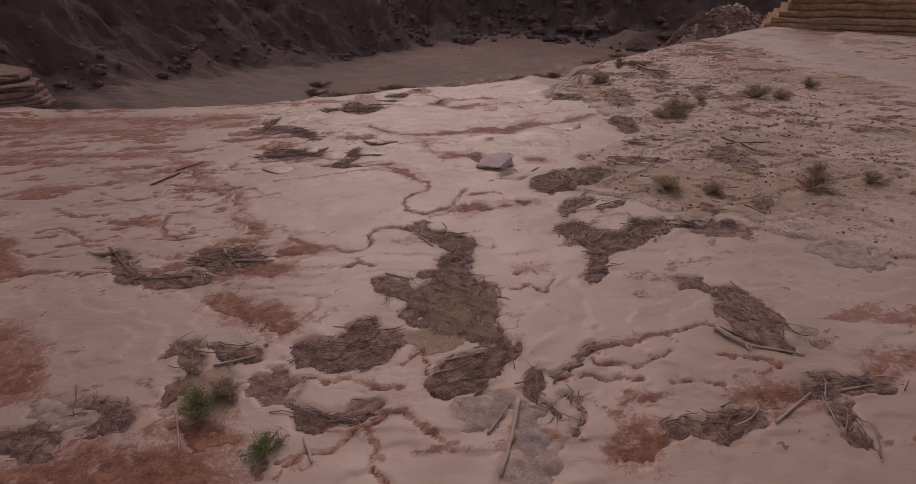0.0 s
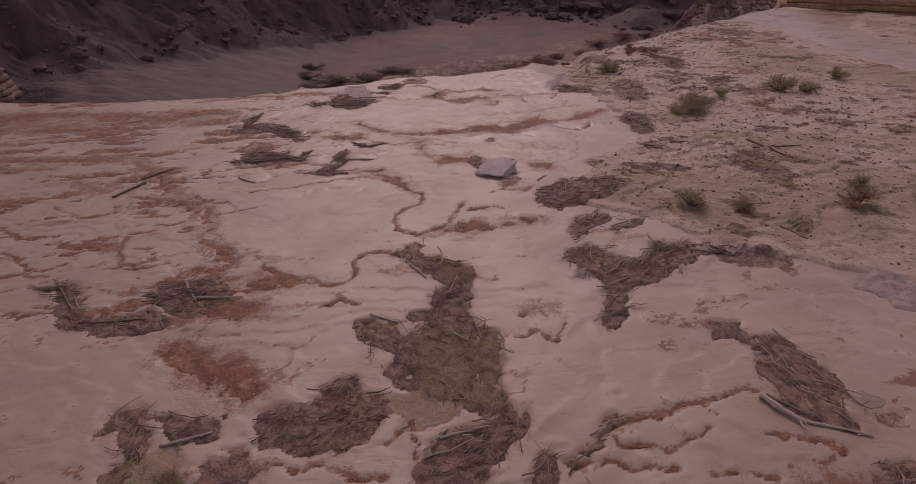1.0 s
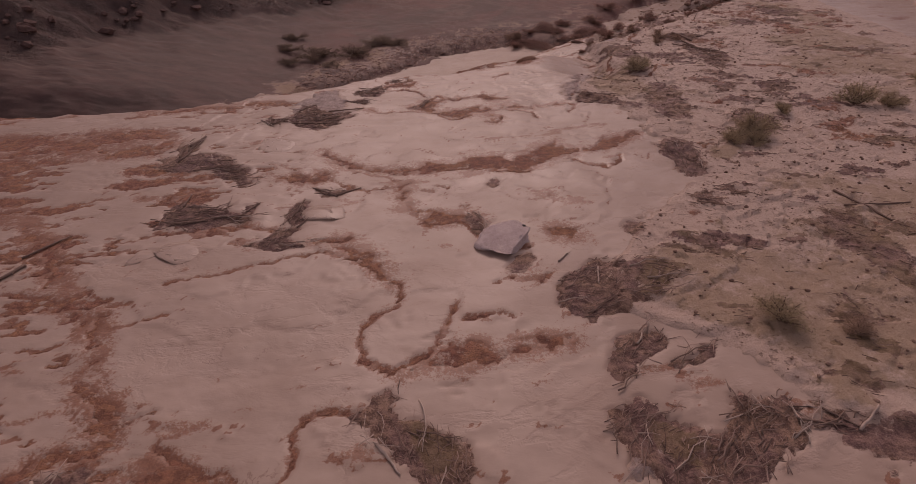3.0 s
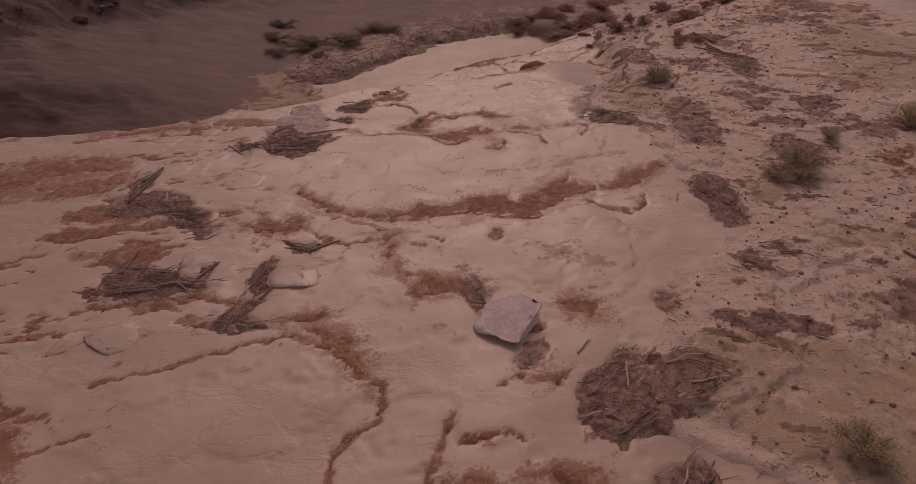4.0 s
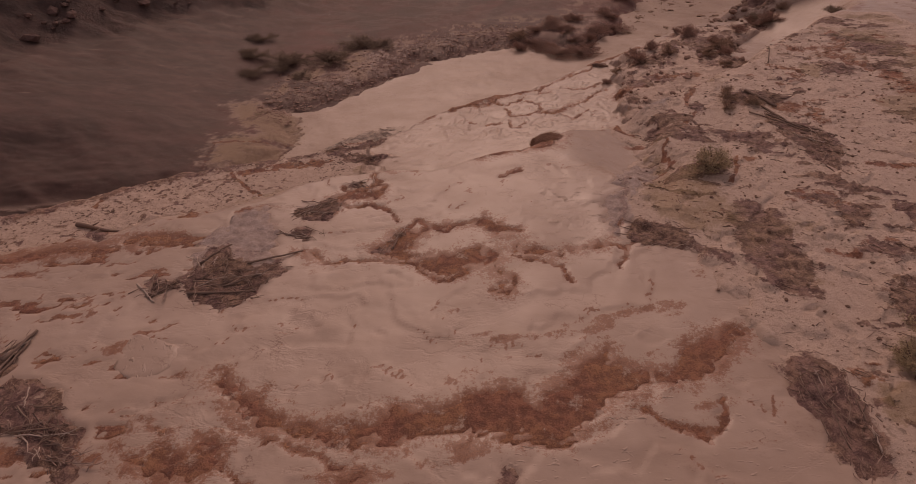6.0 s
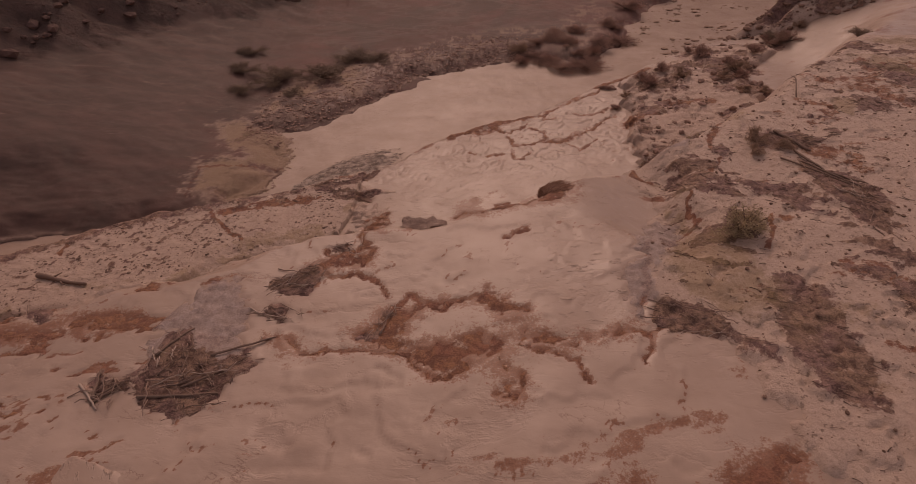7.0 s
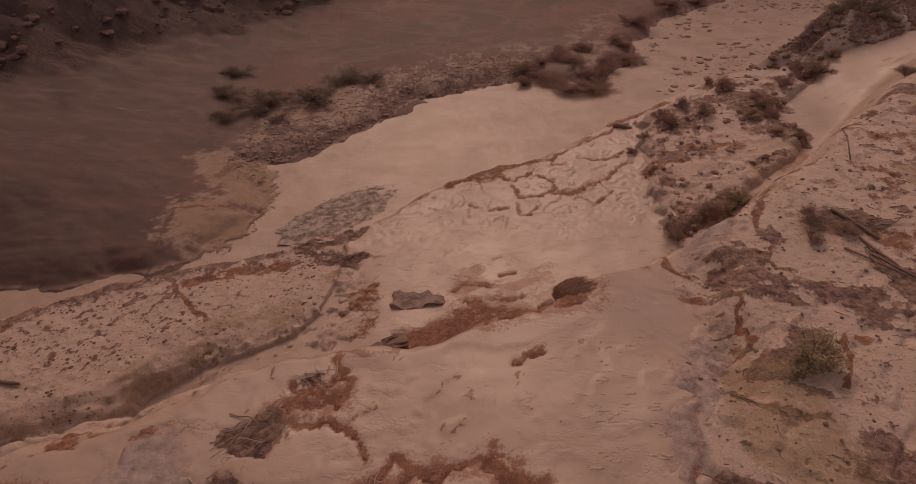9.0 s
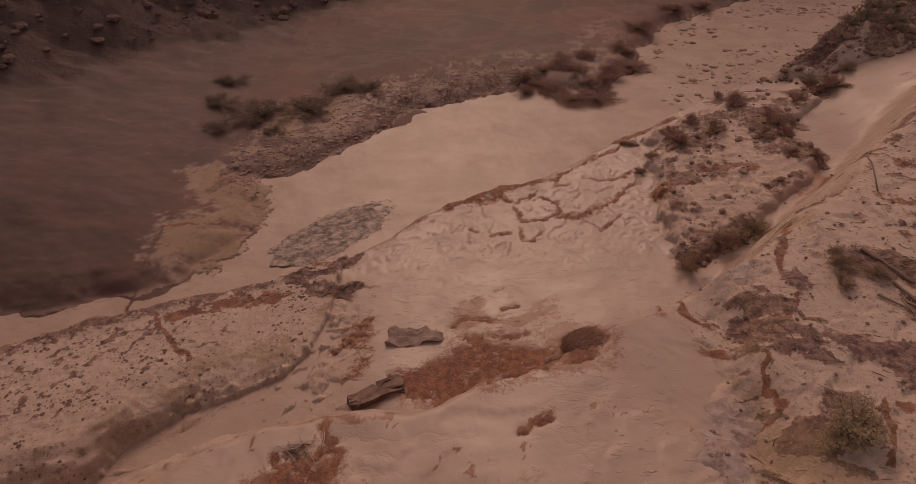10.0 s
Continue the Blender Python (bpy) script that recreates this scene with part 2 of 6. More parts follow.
# ---- land forms ----
def lattice(ix, iy, seed):
    h = (ix.astype(np.int64) * 374761393 + iy.astype(np.int64) * 668265263 + seed * 144269504) & 0xFFFFFFFF
    h = ((h ^ (h >> 13)) * 1274126177) & 0xFFFFFFFF
    return (h ^ (h >> 16)) / 4294967296.0


def value_noise(x, y, seed):
    ix, iy = np.floor(x), np.floor(y)
    fx, fy = x - ix, y - iy
    fx, fy = fx * fx * (3 - 2 * fx), fy * fy * (3 - 2 * fy)
    a, b = lattice(ix, iy, seed), lattice(ix + 1, iy, seed)
    c, d = lattice(ix, iy + 1, seed), lattice(ix + 1, iy + 1, seed)
    return (a + (b - a) * fx) * (1 - fy) + (c + (d - c) * fx) * fy


def fbm(x, y, scale, octaves, seed, stretch=1.0, turn=0.0):
    """Layered noise from -1 to 1; scale: bumps to the metre; stretch: drawn out along the direction turn (degrees)."""
    c, s = math.cos(radians(turn)), math.sin(radians(turn))
    u, v = (c * x + s * y) * scale / stretch, (-s * x + c * y) * scale
    total, weight, amount = 0.0, 0.0, 1.0
    for k in range(octaves):
        total = total + amount * (2 * value_noise(u + 17.3 * k, v - 9.1 * k, seed + k) - 1)
        weight, amount, u, v = weight + amount, amount * 0.55, u * 2.03, v * 2.03
    return total / weight


def step(a, b, v):
    q = np.clip((v - a) / (b - a), 0, 1)
    return q * q * (3 - 2 * q)


def lerp(a, b, f):
    return a + (b - a) * f


def along(x, pairs):
    return np.interp(x, [p[0] for p in pairs], [p[1] for p in pairs])


def inside(x, y, corners):
    """Signed distance to a closed outline, positive inside."""
    best, odd = np.full(np.shape(x), 1e9), np.zeros(np.shape(x), bool)
    for (ax, ay), (bx, by) in zip(corners, corners[1:] + corners[:1]):
        ex, ey = bx - ax, by - ay
        q = np.clip(((x - ax) * ex + (y - ay) * ey) / (ex * ex + ey * ey), 0, 1)
        best = np.minimum(best, np.hypot(x - ax - q * ex, y - ay - q * ey))
        if ay != by:
            odd ^= ((ay > y) != (by > y)) & (x < ex * (y - ay) / ey + ax)
    return np.where(odd, best, -best)


def spaced(start, end, cell, low, high, grow_low, grow_high):
    mid = np.arange(start, end + cell / 2, cell)
    up, down, size = [mid[-1]], [mid[0]], cell
    while up[-1] < high:
        size *= 1 + grow_high
        up.append(up[-1] + size)
    size = cell
    while down[-1] > low:
        size *= 1 + grow_low
        down.append(down[-1] - size)
    return np.concatenate([down[:0:-1], mid, up[1:]])


# the lip of the upper shelf, the rim of the ledge below it and the near side of the sandy block: y for each x
LIP = [(-80, 20), (-30, 20.5), (-16, 22.3), (-12, 22.3), (-9, 22.6), (-6.5, 23.3), (-3.6, 24.7), (-2.0, 25.7), (-0.3, 25.9), (0.7, 26.2),
       (2.2, 26.8), (3.4, 27.5), (4.3, 28.3), (6.1, 28.9), (7.6, 30.1), (9.9, 31.9), (13.3, 35.2), (17, 38.5), (20, 41), (26, 44), (60, 60)]
RIM = [(-80, 23.5), (-14.4, 27.4), (-10.1, 29.75), (-8.0, 31.05), (-4.8, 32.3), (-2.4, 33.5), (-1.2, 34.6), (0.4, 36.1), (2.1, 36.8), (3.7, 37.1),
       (6.6, 39.3), (8.4, 40.4), (11.7, 42.4), (15, 43.5), (20, 48), (26, 52), (60, 66)]
BLOCK = [(-40, 22), (-12, 25.4), (-8.5, 26.45), (-7.6, 26.6), (-7.05, 26.8), (-6.64, 27.2), (-6.34, 27.95), (-5.8, 28.3), (-5.27, 28.7), (-4.62, 28.85), (-4.0, 29.15), (-3.4, 29.45), (-2.95, 30.15), (-2.7, 31.2), (-2.55, 34)]
BANK = [(-90, 30), (-14, 34.6), (-10.6, 35.4), (-8.8, 36.4), (-7.6, 39.3), (-8.5, 44), (-5.6, 45.7), (-1.9, 50.4), (4.3, 54.1), (8.3, 52.7), (11.7, 55.6),
        (16.2, 64.8), (24, 71), (40, 74), (120, 90), (120, 600), (-600, 600), (-600, 30)]
LAND = [(12, 6.5), (8.2, 9.0), (6.9, 10.0), (6.0, 10.6), (4.9, 11.1), (3.9, 12.3), (2.4, 13.4), (2.8, 15.0), (3.9, 16.4), (5.2, 17.6), (5.4, 18.2), (4.9, 18.9), (4.7, 20.6),
        (4.5, 21.9), (3.7, 22.6), (3.5, 23.9), (3.9, 24.9), (4.4, 26.2), (4.5, 26.7), (4.1, 27.4), (4.4, 28.6), (7, 31), (13, 36), (16.4, 36), (16.6, 26), (18, 22), (40, 20), (90, 10), (30, 3)]
EAST = [(19.6, 16), (20.6, 24), (19.6, 28), (19.4, 31), (20.2, 34), (22.4, 37.2), (24.4, 39.6), (70, 45), (70, 5), (30, 10)]
WALL = [(-27, 20), (-25.5, 38), (-19, 52), (-8, 68), (8, 84), (20, 74), (38, 78), (90, 90), (90, 700), (-700, 700), (-700, 20)]
ISLAND = [(7.4, 38.8), (11.6, 41.4), (14.0, 41.2), (13.9, 40.0), (11.6, 38.0), (12.4, 36.2), (8.4, 32.6), (6.3, 31.4), (6.4, 34.8)]
CRAGS = [(19.6, 39.4), (23.6, 39.6), (25.6, 37.4), (30, 36), (60, 34), (60, 90), (24, 60)]

GULLY = [(2.5, 25.9), (4.2, 24.8), (4.9, 24.3), (5.2, 25.2), (5.1, 26.3), (5.5, 27.2), (5.0, 28.6), (2.5, 28.6)]
HILL = [(12.6, 42.6), (14.0, 42.1), (15.5, 41.6), (17.0, 41.6), (19.0, 42.2), (21, 43.5), (23, 47), (21, 49.3), (17.5, 46.2), (14.6, 43.9)]


def base_height(x, y):
    """The smooth lie of the land: shelf, falls, ledge, channel, river and far slopes."""
    wob = fbm(x, y, 0.9, 3, 5) * 0.35
    up = -0.25 + 0.008 * np.clip(y, -40, 60) + 0.05 * np.clip(x, 0, 10) - 0.012 * np.clip(-x - 8, 0, 20)
    mid = -3.05 + 0.11 * np.clip(x, 0, 15) + step(13, 19, x) * 1.6
    run = np.clip(-0.3 - x, 0, 10)
    channel = -3.05 - 0.13 * run * run / (run + 1.5)
    top = -3.22 + 0.02 * np.clip(-x - 4, 0, 6)
    worn = fbm(x, y, 1.3, 4, 8, 3.5, 42) * 0.4
    back = y - along(x, BLOCK) + wob * 0.7
    b = sum(0.25 * step((-0.34, -0.26, -0.14, 0.0)[k], (-0.24, -0.14, 0.12, 0.6)[k], back + 0.12 * fbm(x, y, 4.0, 3, 541) + 0.55 * worn + 0.12 * fbm(x, y, 2.4, 4, 501 + 7 * k, 3.5, 42)) for k in range(4))
    mid = np.where(x < -0.3, lerp(channel, top, b * step(-2.2, -2.6, x)), mid)
    up = up - 0.42 * step(3.0, 4.8, x) * step(-0.3, 0.35, inside(x + 0.5 * wob, y, GULLY))
    s = (along(x, LIP) - y + wob) * 0.85
    width = 0.75 + 1.4 * step(-1.0, -4, x) + 0.8 * step(4.5, 8, x)
    z = lerp(mid, up, step(-width, 0.35, s))
    low = -6.75 + 0.03 * np.clip(x + 8, 0, 50)
    r = (along(x, RIM) - y + wob) * 0.85
    z = lerp(low, z, step(-1.6, 0.25, r))
    return z


def far_height(x, y):
    """What rises beyond the river: banks, plain, scree and cliffs."""
    bank = inside(x + 0.9 * fbm(x, y, 0.45, 5, 311), y + 0.9 * fbm(x, y, 0.45, 5, 321), BANK)
    wall = inside(x, y, WALL)
    rough = fbm(x, y, 0.12, 5, 40)
    z = step(-0.3, 1.6, bank) * 0.4 + np.clip(bank, 0, 25) * 0.045 + np.clip(-x - 11, 0, 14) * 0.16 * step(0, 6, bank)
    rise = np.clip(wall + rough * 5, 0, 60)
    crag = np.abs(fbm(x, y, 0.3, 5, 61)) * 1.6 + 0.8 * fbm(x, y, 0.9, 4, 67)
    z = z + crag * step(1, 6, rise) + rise * 0.45 + np.clip(rise - 5, 0, 30) * 0.45 + fbm(x, y, 0.16, 4, 50) * np.clip(rise, 0, 4) * 0.6
    return z, bank, wall


gx = spaced(-9.0, 9.5, 0.048, -420, 420, 0.022, 0.022)
gy = np.concatenate([spaced(3.4, 13.0, 0.044, -300, 13.0, 0.09, 0.0), spaced(13.05, 30.0, 0.055, 13.04, 30.0, 0.0, 0.0)[1:], spaced(30.06, 41.0, 0.062, 30.05, 520, 0.0, 0.0155)[1:]])
X, Y = np.meshgrid(gx, gy)
WX, WY = X + 0.12 * fbm(X, Y, 2.6, 4, 11) + 0.07 * fbm(X, Y, 7.5, 3, 13), Y + 0.14 * fbm(X, Y, 2.6, 4, 21) + 0.08 * fbm(X, Y, 7.5, 3, 23)
SPIKE = fbm(X, Y, 5.0, 4, 301, 4.0, -15)
FINE = fbm(X, Y, 7.0, 3, 31)
LUMP = fbm(X, Y, 2.6, 4, 61)
BROAD = fbm(X, Y, 1.3, 2, 43)
MICRO = fbm(X, Y, 12.0, 2, 37)
FLOW = fbm(X, Y, 1.9, 4, 71, 3.0, 8)
COVER = {k: np.zeros(X.shape) for k in ("red", "debris", "ochre", "grey", "crack", "dirt_and_shade")}
STAIN_SHADE = np.zeros(X.shape)   # stains and painted shade that tint the water without baring the ground
PATCHES = []


def patch(kind, width, *points):
    """A stroke of bare or littered ground along the points, with a ragged edge."""
    PATCHES.append((kind, width, points))
    px, py, m = [p[0] for p in points], [p[1] for p in points], 2.2 * width + 0.5
    i0, i1 = np.searchsorted(gx, (min(px) - m, max(px) + m))
    j0, j1 = np.searchsorted(gy, (min(py) - m, max(py) + m))
    cut = (slice(j0, j1), slice(i0, i1))
    x, y = WX[cut], WY[cut]
    pts = list(points) if len(points) > 1 else [points[0], (points[0][0] + 0.01, points[0][1])]
    d = np.full(x.shape, 1e9)
    for (ax, ay), (bx, by) in zip(pts, pts[1:]):
        ex, ey = bx - ax, by - ay
        q = np.clip(((x - ax) * ex + (y - ay) * ey) / (ex * ex + ey * ey + 1e-9), 0, 1)
        d = np.minimum(d, np.hypot(x - ax - q * ex, y - ay - q * ey))
    field = d
    if kind == "red" or kind == "crack":
        # the near mud lobe ends crisply, the far one thins out over the rock
        far = np.full(x.shape, 1e9)
        for (ax, ay), (bx, by) in zip(pts, pts[1:]):
            ex, ey = bx - ax, by - ay
            q = np.clip(((x - ax) * ex + (y - ay) * ey) / (ex * ex + ey * ey + 1e-9), 0, 1)
            dy = y - ay - q * ey
            far = np.minimum(far, np.hypot(x - ax - q * ex, np.where(dy > 0, 0.55 * dy, 1.6 * dy)))
        STAIN_SHADE[cut] = np.maximum(STAIN_SHADE[cut], (0.4 if kind == "crack" else 0.66) * np.clip((2.6 * width + 0.12 - far) / (2.6 * width + 0.1), 0, 1))
    if kind == "debris":
        field = d + 0.8 * width * SPIKE[cut]
    width = width * (1 + 0.75 * BROAD[cut])
    cover = np.clip((1.5 * width + 0.03 - field) / (1.35 * width + 0.03), 0, 0.85)
    if kind == "debris":
        cover = cover - 0.5 * step(0.18, 0.42, LUMP[cut] + 0.5 * FINE[cut]) * cover
    if kind == "red":
        cover = cover - 0.6 * step(0.12, 0.4, LUMP[cut] + 0.4 * FINE[cut]) * cover
    if kind == "crack":
        cover = np.clip(1.1 - d * (1 + 0.5 * LUMP[cut]) / (0.022 + 0.0015 * Y[cut] + 0.8 * width), 0, 1)
    COVER[kind][cut] = np.maximum(COVER[kind][cut], cover)


AREAS = []


def area(kind, *corners):
    """An outlined patch of bare or littered ground, with a ragged edge."""
    AREAS.append((kind, corners))
    px, py = [p[0] for p in corners], [p[1] for p in corners]
    i0, i1 = np.searchsorted(gx, (min(px) - 1, max(px) + 1))
    j0, j1 = np.searchsorted(gy, (min(py) - 1, max(py) + 1))
    cut = (slice(j0, j1), slice(i0, i1))
    deep = inside(WX[cut], WY[cut], list(corners))
    if kind == "debris":
        cover = np.clip(0.55 + (deep + 0.09 * SPIKE[cut]) / 0.16, 0, 0.88)
        cover = cover - 0.4 * step(0.25, 0.45, LUMP[cut] + 0.5 * FINE[cut]) * cover
    elif kind == "red":
        cover = np.clip(0.5 + (deep + 0.12 * LUMP[cut] + 0.08 * SPIKE[cut]) / 0.36, 0, 0.95)
        cover = cover - 0.4 * step(0.1, 0.5, LUMP[cut] + 0.8 * FINE[cut]) * cover
        if max(px) < -4.5:   # the wide stains over the shallows are broken by the flow
            cover = cover - 0.7 * step(-0.15, 0.3, FLOW[cut] + 0.4 * LUMP[cut]) * cover
        STAIN_SHADE[cut] = np.maximum(STAIN_SHADE[cut], 0.6 * np.clip(1 + deep / 0.45, 0, 1))
    else:
        cover = np.clip(0.5 + (deep + 0.14 * LUMP[cut] + 0.08 * FINE[cut]) / (0.3 if min(py) < 32 else 1.5), 0, 0.85)
    COVER[kind][cut] = np.maximum(COVER[kind][cut], cover)


area("debris", (-6.88, 10.45), (-6.77, 10.57), (-6.30, 10.09), (-5.90, 9.51), (-5.27, 9.42), (-4.96, 9.70), (-4.62, 9.53), (-4.41, 9.41), (-4.62, 9.11), (-5.08, 8.98), (-5.74, 9.06), (-6.13, 9.21), (-6.65, 9.97))
area("debris", (-5.16, 10.20), (-4.84, 10.57), (-4.37, 10.57), (-3.99, 10.10), (-3.67, 9.97), (-3.99, 9.74), (-4.28, 9.47), (-4.74, 9.70), (-5.07, 9.98))
patch("debris", .05, (-7.30, 10.37), (-6.81, 10.31))
area("red", (-4.36, 8.71), (-3.93, 8.91), (-3.50, 8.53), (-2.96, 8.36), (-2.51, 8.10), (-2.58, 7.62), (-2.83, 7.54), (-3.20, 7.85), (-3.78, 8.18), (-4.26, 8.45))
area("red", (-7.61, 6.96), (-7.87, 7.76), (-7.10, 7.85), (-6.61, 7.38), (-6.30, 7.24), (-6.00, 6.71), (-5.68, 6.39), (-5.69, 6.22), (-6.47, 6.00))
area("red", (-10.53, 11.45), (-9.22, 11.00), (-8.17, 9.52), (-9.03, 9.03))
area("debris", (-4.38, 6.97), (-4.38, 7.25), (-4.27, 7.53), (-3.92, 7.56), (-3.76, 7.24), (-3.64, 6.71), (-3.74, 6.45), (-3.75, 6.10), (-3.83, 6.00), (-3.99, 6.47), (-3.93, 6.72), (-4.16, 7.05))
area("ochre", (-3.91, 6.47), (-3.76, 6.70), (-3.35, 6.71), (-3.04, 6.65), (-3.02, 6.23), (-3.02, 5.79), (-3.32, 5.59), (-3.71, 5.99))
area("debris", (-2.53, 7.40), (-2.38, 7.54), (-2.02, 7.53), (-1.79, 7.77), (-1.74, 8.01), (-1.37, 8.11), (-1.24, 7.85), (-0.87, 7.78), (-0.83, 7.38), (-1.07, 7.11), (-1.37, 6.76), (-1.70, 6.76), (-2.13, 6.84), (-2.36, 6.91))
area("debris", (-1.52, 9.31), (-1.32, 9.41), (-0.89, 9.36), (-0.75, 9.06), (-0.47, 9.35), (-0.37, 9.63), (-0.32, 9.98), (-0.28, 10.46), (-0.16, 10.59), (0.24, 10.19), (0.23, 9.51), (0.48, 9.16), (0.73, 9.04), (0.65, 8.48), (0.58, 8.05), (0.69, 7.64), (0.76, 7.41), (0.41, 7.36), (0.14, 7.54), (-0.22, 7.61), (-0.50, 7.85), (-0.79, 7.94), (-1.00, 8.17), (-0.93, 8.54), (-1.15, 8.73), (-1.42, 8.90))
area("ochre", (-0.86, 7.70), (-0.41, 7.93), (0.15, 7.76), (0.05, 7.24), (-0.56, 7.18))
area("ochre", (-0.15, 9.12), (0.17, 9.19), (0.47, 8.87), (0.36, 8.52), (-0.04, 8.73))
area("debris", (-0.36, 6.70), (-0.21, 7.04), (0.14, 7.17), (0.58, 7.35), (0.93, 7.33), (1.01, 7.17), (0.81, 6.92), (0.46, 6.67), (0.37, 6.43), (0.05, 6.23), (-0.19, 6.11), (-0.43, 6.41), (-0.40, 6.58))
area("debris", (-3.80, 7.46), (-3.39, 7.33), (-2.93, 7.25), (-2.93, 6.98), (-3.25, 6.91), (-3.53, 6.98))
area("dirt_and_shade", (-2.93, 6.70), (-2.64, 6.85), (-2.42, 6.97), (-2.16, 6.58), (-2.36, 6.11), (-2.67, 6.11), (-2.92, 6.41))
area("debris", (-2.29, 6.12), (-1.87, 5.99), (-1.63, 5.94), (-1.43, 6.11), (-1.05, 6.22), (-0.99, 5.99), (-1.24, 5.85), (-1.52, 5.74), (-1.77, 5.54), (-2.00, 5.59), (-2.14, 5.84))
area("grey", (-5.62, 6.10), (-5.30, 6.23), (-4.86, 5.99), (-4.63, 5.79), (-4.84, 5.57), (-5.32, 5.63), (-5.59, 5.83))
area("debris", (-5.87, 5.59), (-5.32, 5.63), (-4.89, 5.53), (-4.81, 5.39), (-4.84, 5.11), (-5.20, 5.12), (-5.66, 5.29))
area("debris", (-5.15, 6.17), (-4.94, 6.29), (-4.65, 6.11), (-4.36, 6.00), (-4.15, 5.78), (-4.23, 5.53), (-4.52, 5.39), (-4.67, 5.53), (-4.52, 5.79), (-4.78, 6.00))
area("red", (-7.38, 5.03), (-5.16, 5.07), (-4.73, 5.16), (-4.47, 5.29), (-4.07, 5.35), (-3.64, 5.20), (-3.41, 5.30), (-2.78, 5.11), (-2.48, 4.63), (-7.00, 4.62))
area("red", (-3.68, 5.59), (-3.02, 5.79), (-2.74, 5.40), (-3.06, 5.13), (-3.38, 5.22))
patch("crack", .035, (-1.18, 5.74), (-1.03, 5.39), (-0.91, 5.02), (-0.85, 4.80))
patch("crack", .035, (-1.19, 5.78), (-0.94, 5.87), (-0.72, 5.94), (-0.48, 5.73), (-0.24, 5.44), (-0.06, 5.31))
patch("crack", .03, (-2.14, 5.04), (-1.58, 5.30), (-1.35, 5.63), (-1.19, 5.78))
area("grey", (0.66, 6.07), (0.97, 6.07), (1.12, 5.73), (1.12, 5.25), (0.94, 4.59), (0.49, 4.60), (0.68, 5.35))
area("grey", (0.12, 6.11), (0.36, 6.20), (0.67, 6.18), (0.48, 5.57), (0.12, 5.58))
area("debris", (1.00, 6.66), (1.13, 6.77), (1.18, 6.52), (1.08, 6.06), (0.94, 6.16))
area("debris", (1.26, 6.51), (1.44, 6.61), (1.69, 6.87), (1.87, 7.18), (2.06, 7.25), (2.12, 7.11), (1.82, 6.92), (1.43, 6.56))
area("debris", (1.14, 5.93), (1.23, 5.71), (1.42, 5.55), (1.59, 5.71), (1.68, 5.95), (1.63, 6.13), (1.49, 6.20), (1.40, 6.14), (1.53, 5.98), (1.49, 5.75), (1.30, 5.73), (1.23, 5.99))
area("red", (1.77, 5.20), (2.11, 5.57), (2.21, 5.70), (2.36, 5.57), (2.59, 5.40), (2.55, 5.27), (2.29, 5.10), (2.04, 4.93), (1.81, 5.04))
area("debris", (2.46, 5.66), (2.76, 5.70), (3.07, 5.74), (3.46, 5.81), (3.78, 5.70), (3.74, 5.54), (3.49, 5.37), (3.20, 5.18), (3.04, 5.30), (2.80, 5.39), (2.54, 5.45))
area("red", (3.70, 6.02), (3.98, 6.16), (4.32, 6.21), (4.53, 6.03), (4.54, 5.92), (4.08, 5.73), (3.78, 5.70), (3.74, 5.86))
area("debris", (4.59, 6.30), (4.81, 6.42), (5.14, 6.45), (5.19, 6.27), (5.56, 6.25), (5.81, 6.17), (5.82, 6.06), (5.53, 5.85), (5.14, 5.93), (4.93, 5.95), (4.54, 5.92), (4.53, 6.12))
area("red", (5.62, 6.61), (6.38, 6.70), (6.25, 6.50), (5.70, 6.36), (5.56, 6.25), (5.48, 6.37))
area("debris", (4.72, 5.84), (4.93, 5.82), (4.82, 5.52), (4.86, 5.24), (4.82, 5.06), (4.63, 5.07), (4.59, 5.36), (4.62, 5.59))
area("debris", (3.91, 9.03), (4.26, 9.04), (4.31, 8.75), (4.80, 8.62), (4.98, 7.97), (5.02, 7.49), (4.84, 7.22), (4.78, 6.92), (4.37, 7.02), (4.22, 7.26), (4.09, 7.57), (4.08, 7.89), (4.23, 8.29), (4.13, 8.68), (3.82, 8.78))
area("dirt_and_shade", (5.16, 7.18), (5.40, 7.23), (5.38, 6.89), (5.14, 6.90))
patch("crack", .04, (1.93, 7.05), (2.40, 7.23), (2.87, 7.35), (3.33, 7.45), (3.75, 7.62), (3.95, 7.56))
patch("crack", .03, (1.97, 6.84), (2.43, 6.68), (2.90, 6.90), (3.12, 7.05))
patch("crack", .03, (3.72, 6.86), (4.10, 6.78), (4.43, 6.63))
patch("crack", .03, (0.78, 8.94), (1.29, 9.00), (1.57, 8.78), (1.68, 9.18))
patch("crack", .03, (1.02, 9.44), (1.36, 9.62), (1.55, 9.39))
patch("crack", .025, (2.13, 6.11), (2.32, 5.97), (2.56, 6.00))
patch("crack", .03, (1.42, 6.49), (1.84, 6.60), (2.21, 6.45), (2.51, 6.36))
patch("crack", .025, (2.88, 6.30), (3.28, 6.33), (3.54, 6.20))
patch("crack", .03, (-2.19, 6.70), (-1.82, 6.53), (-1.50, 6.57), (-1.15, 6.40), (-0.76, 6.46))
patch("crack", .03, (-0.80, 6.97), (-0.56, 7.25), (-0.36, 6.70))
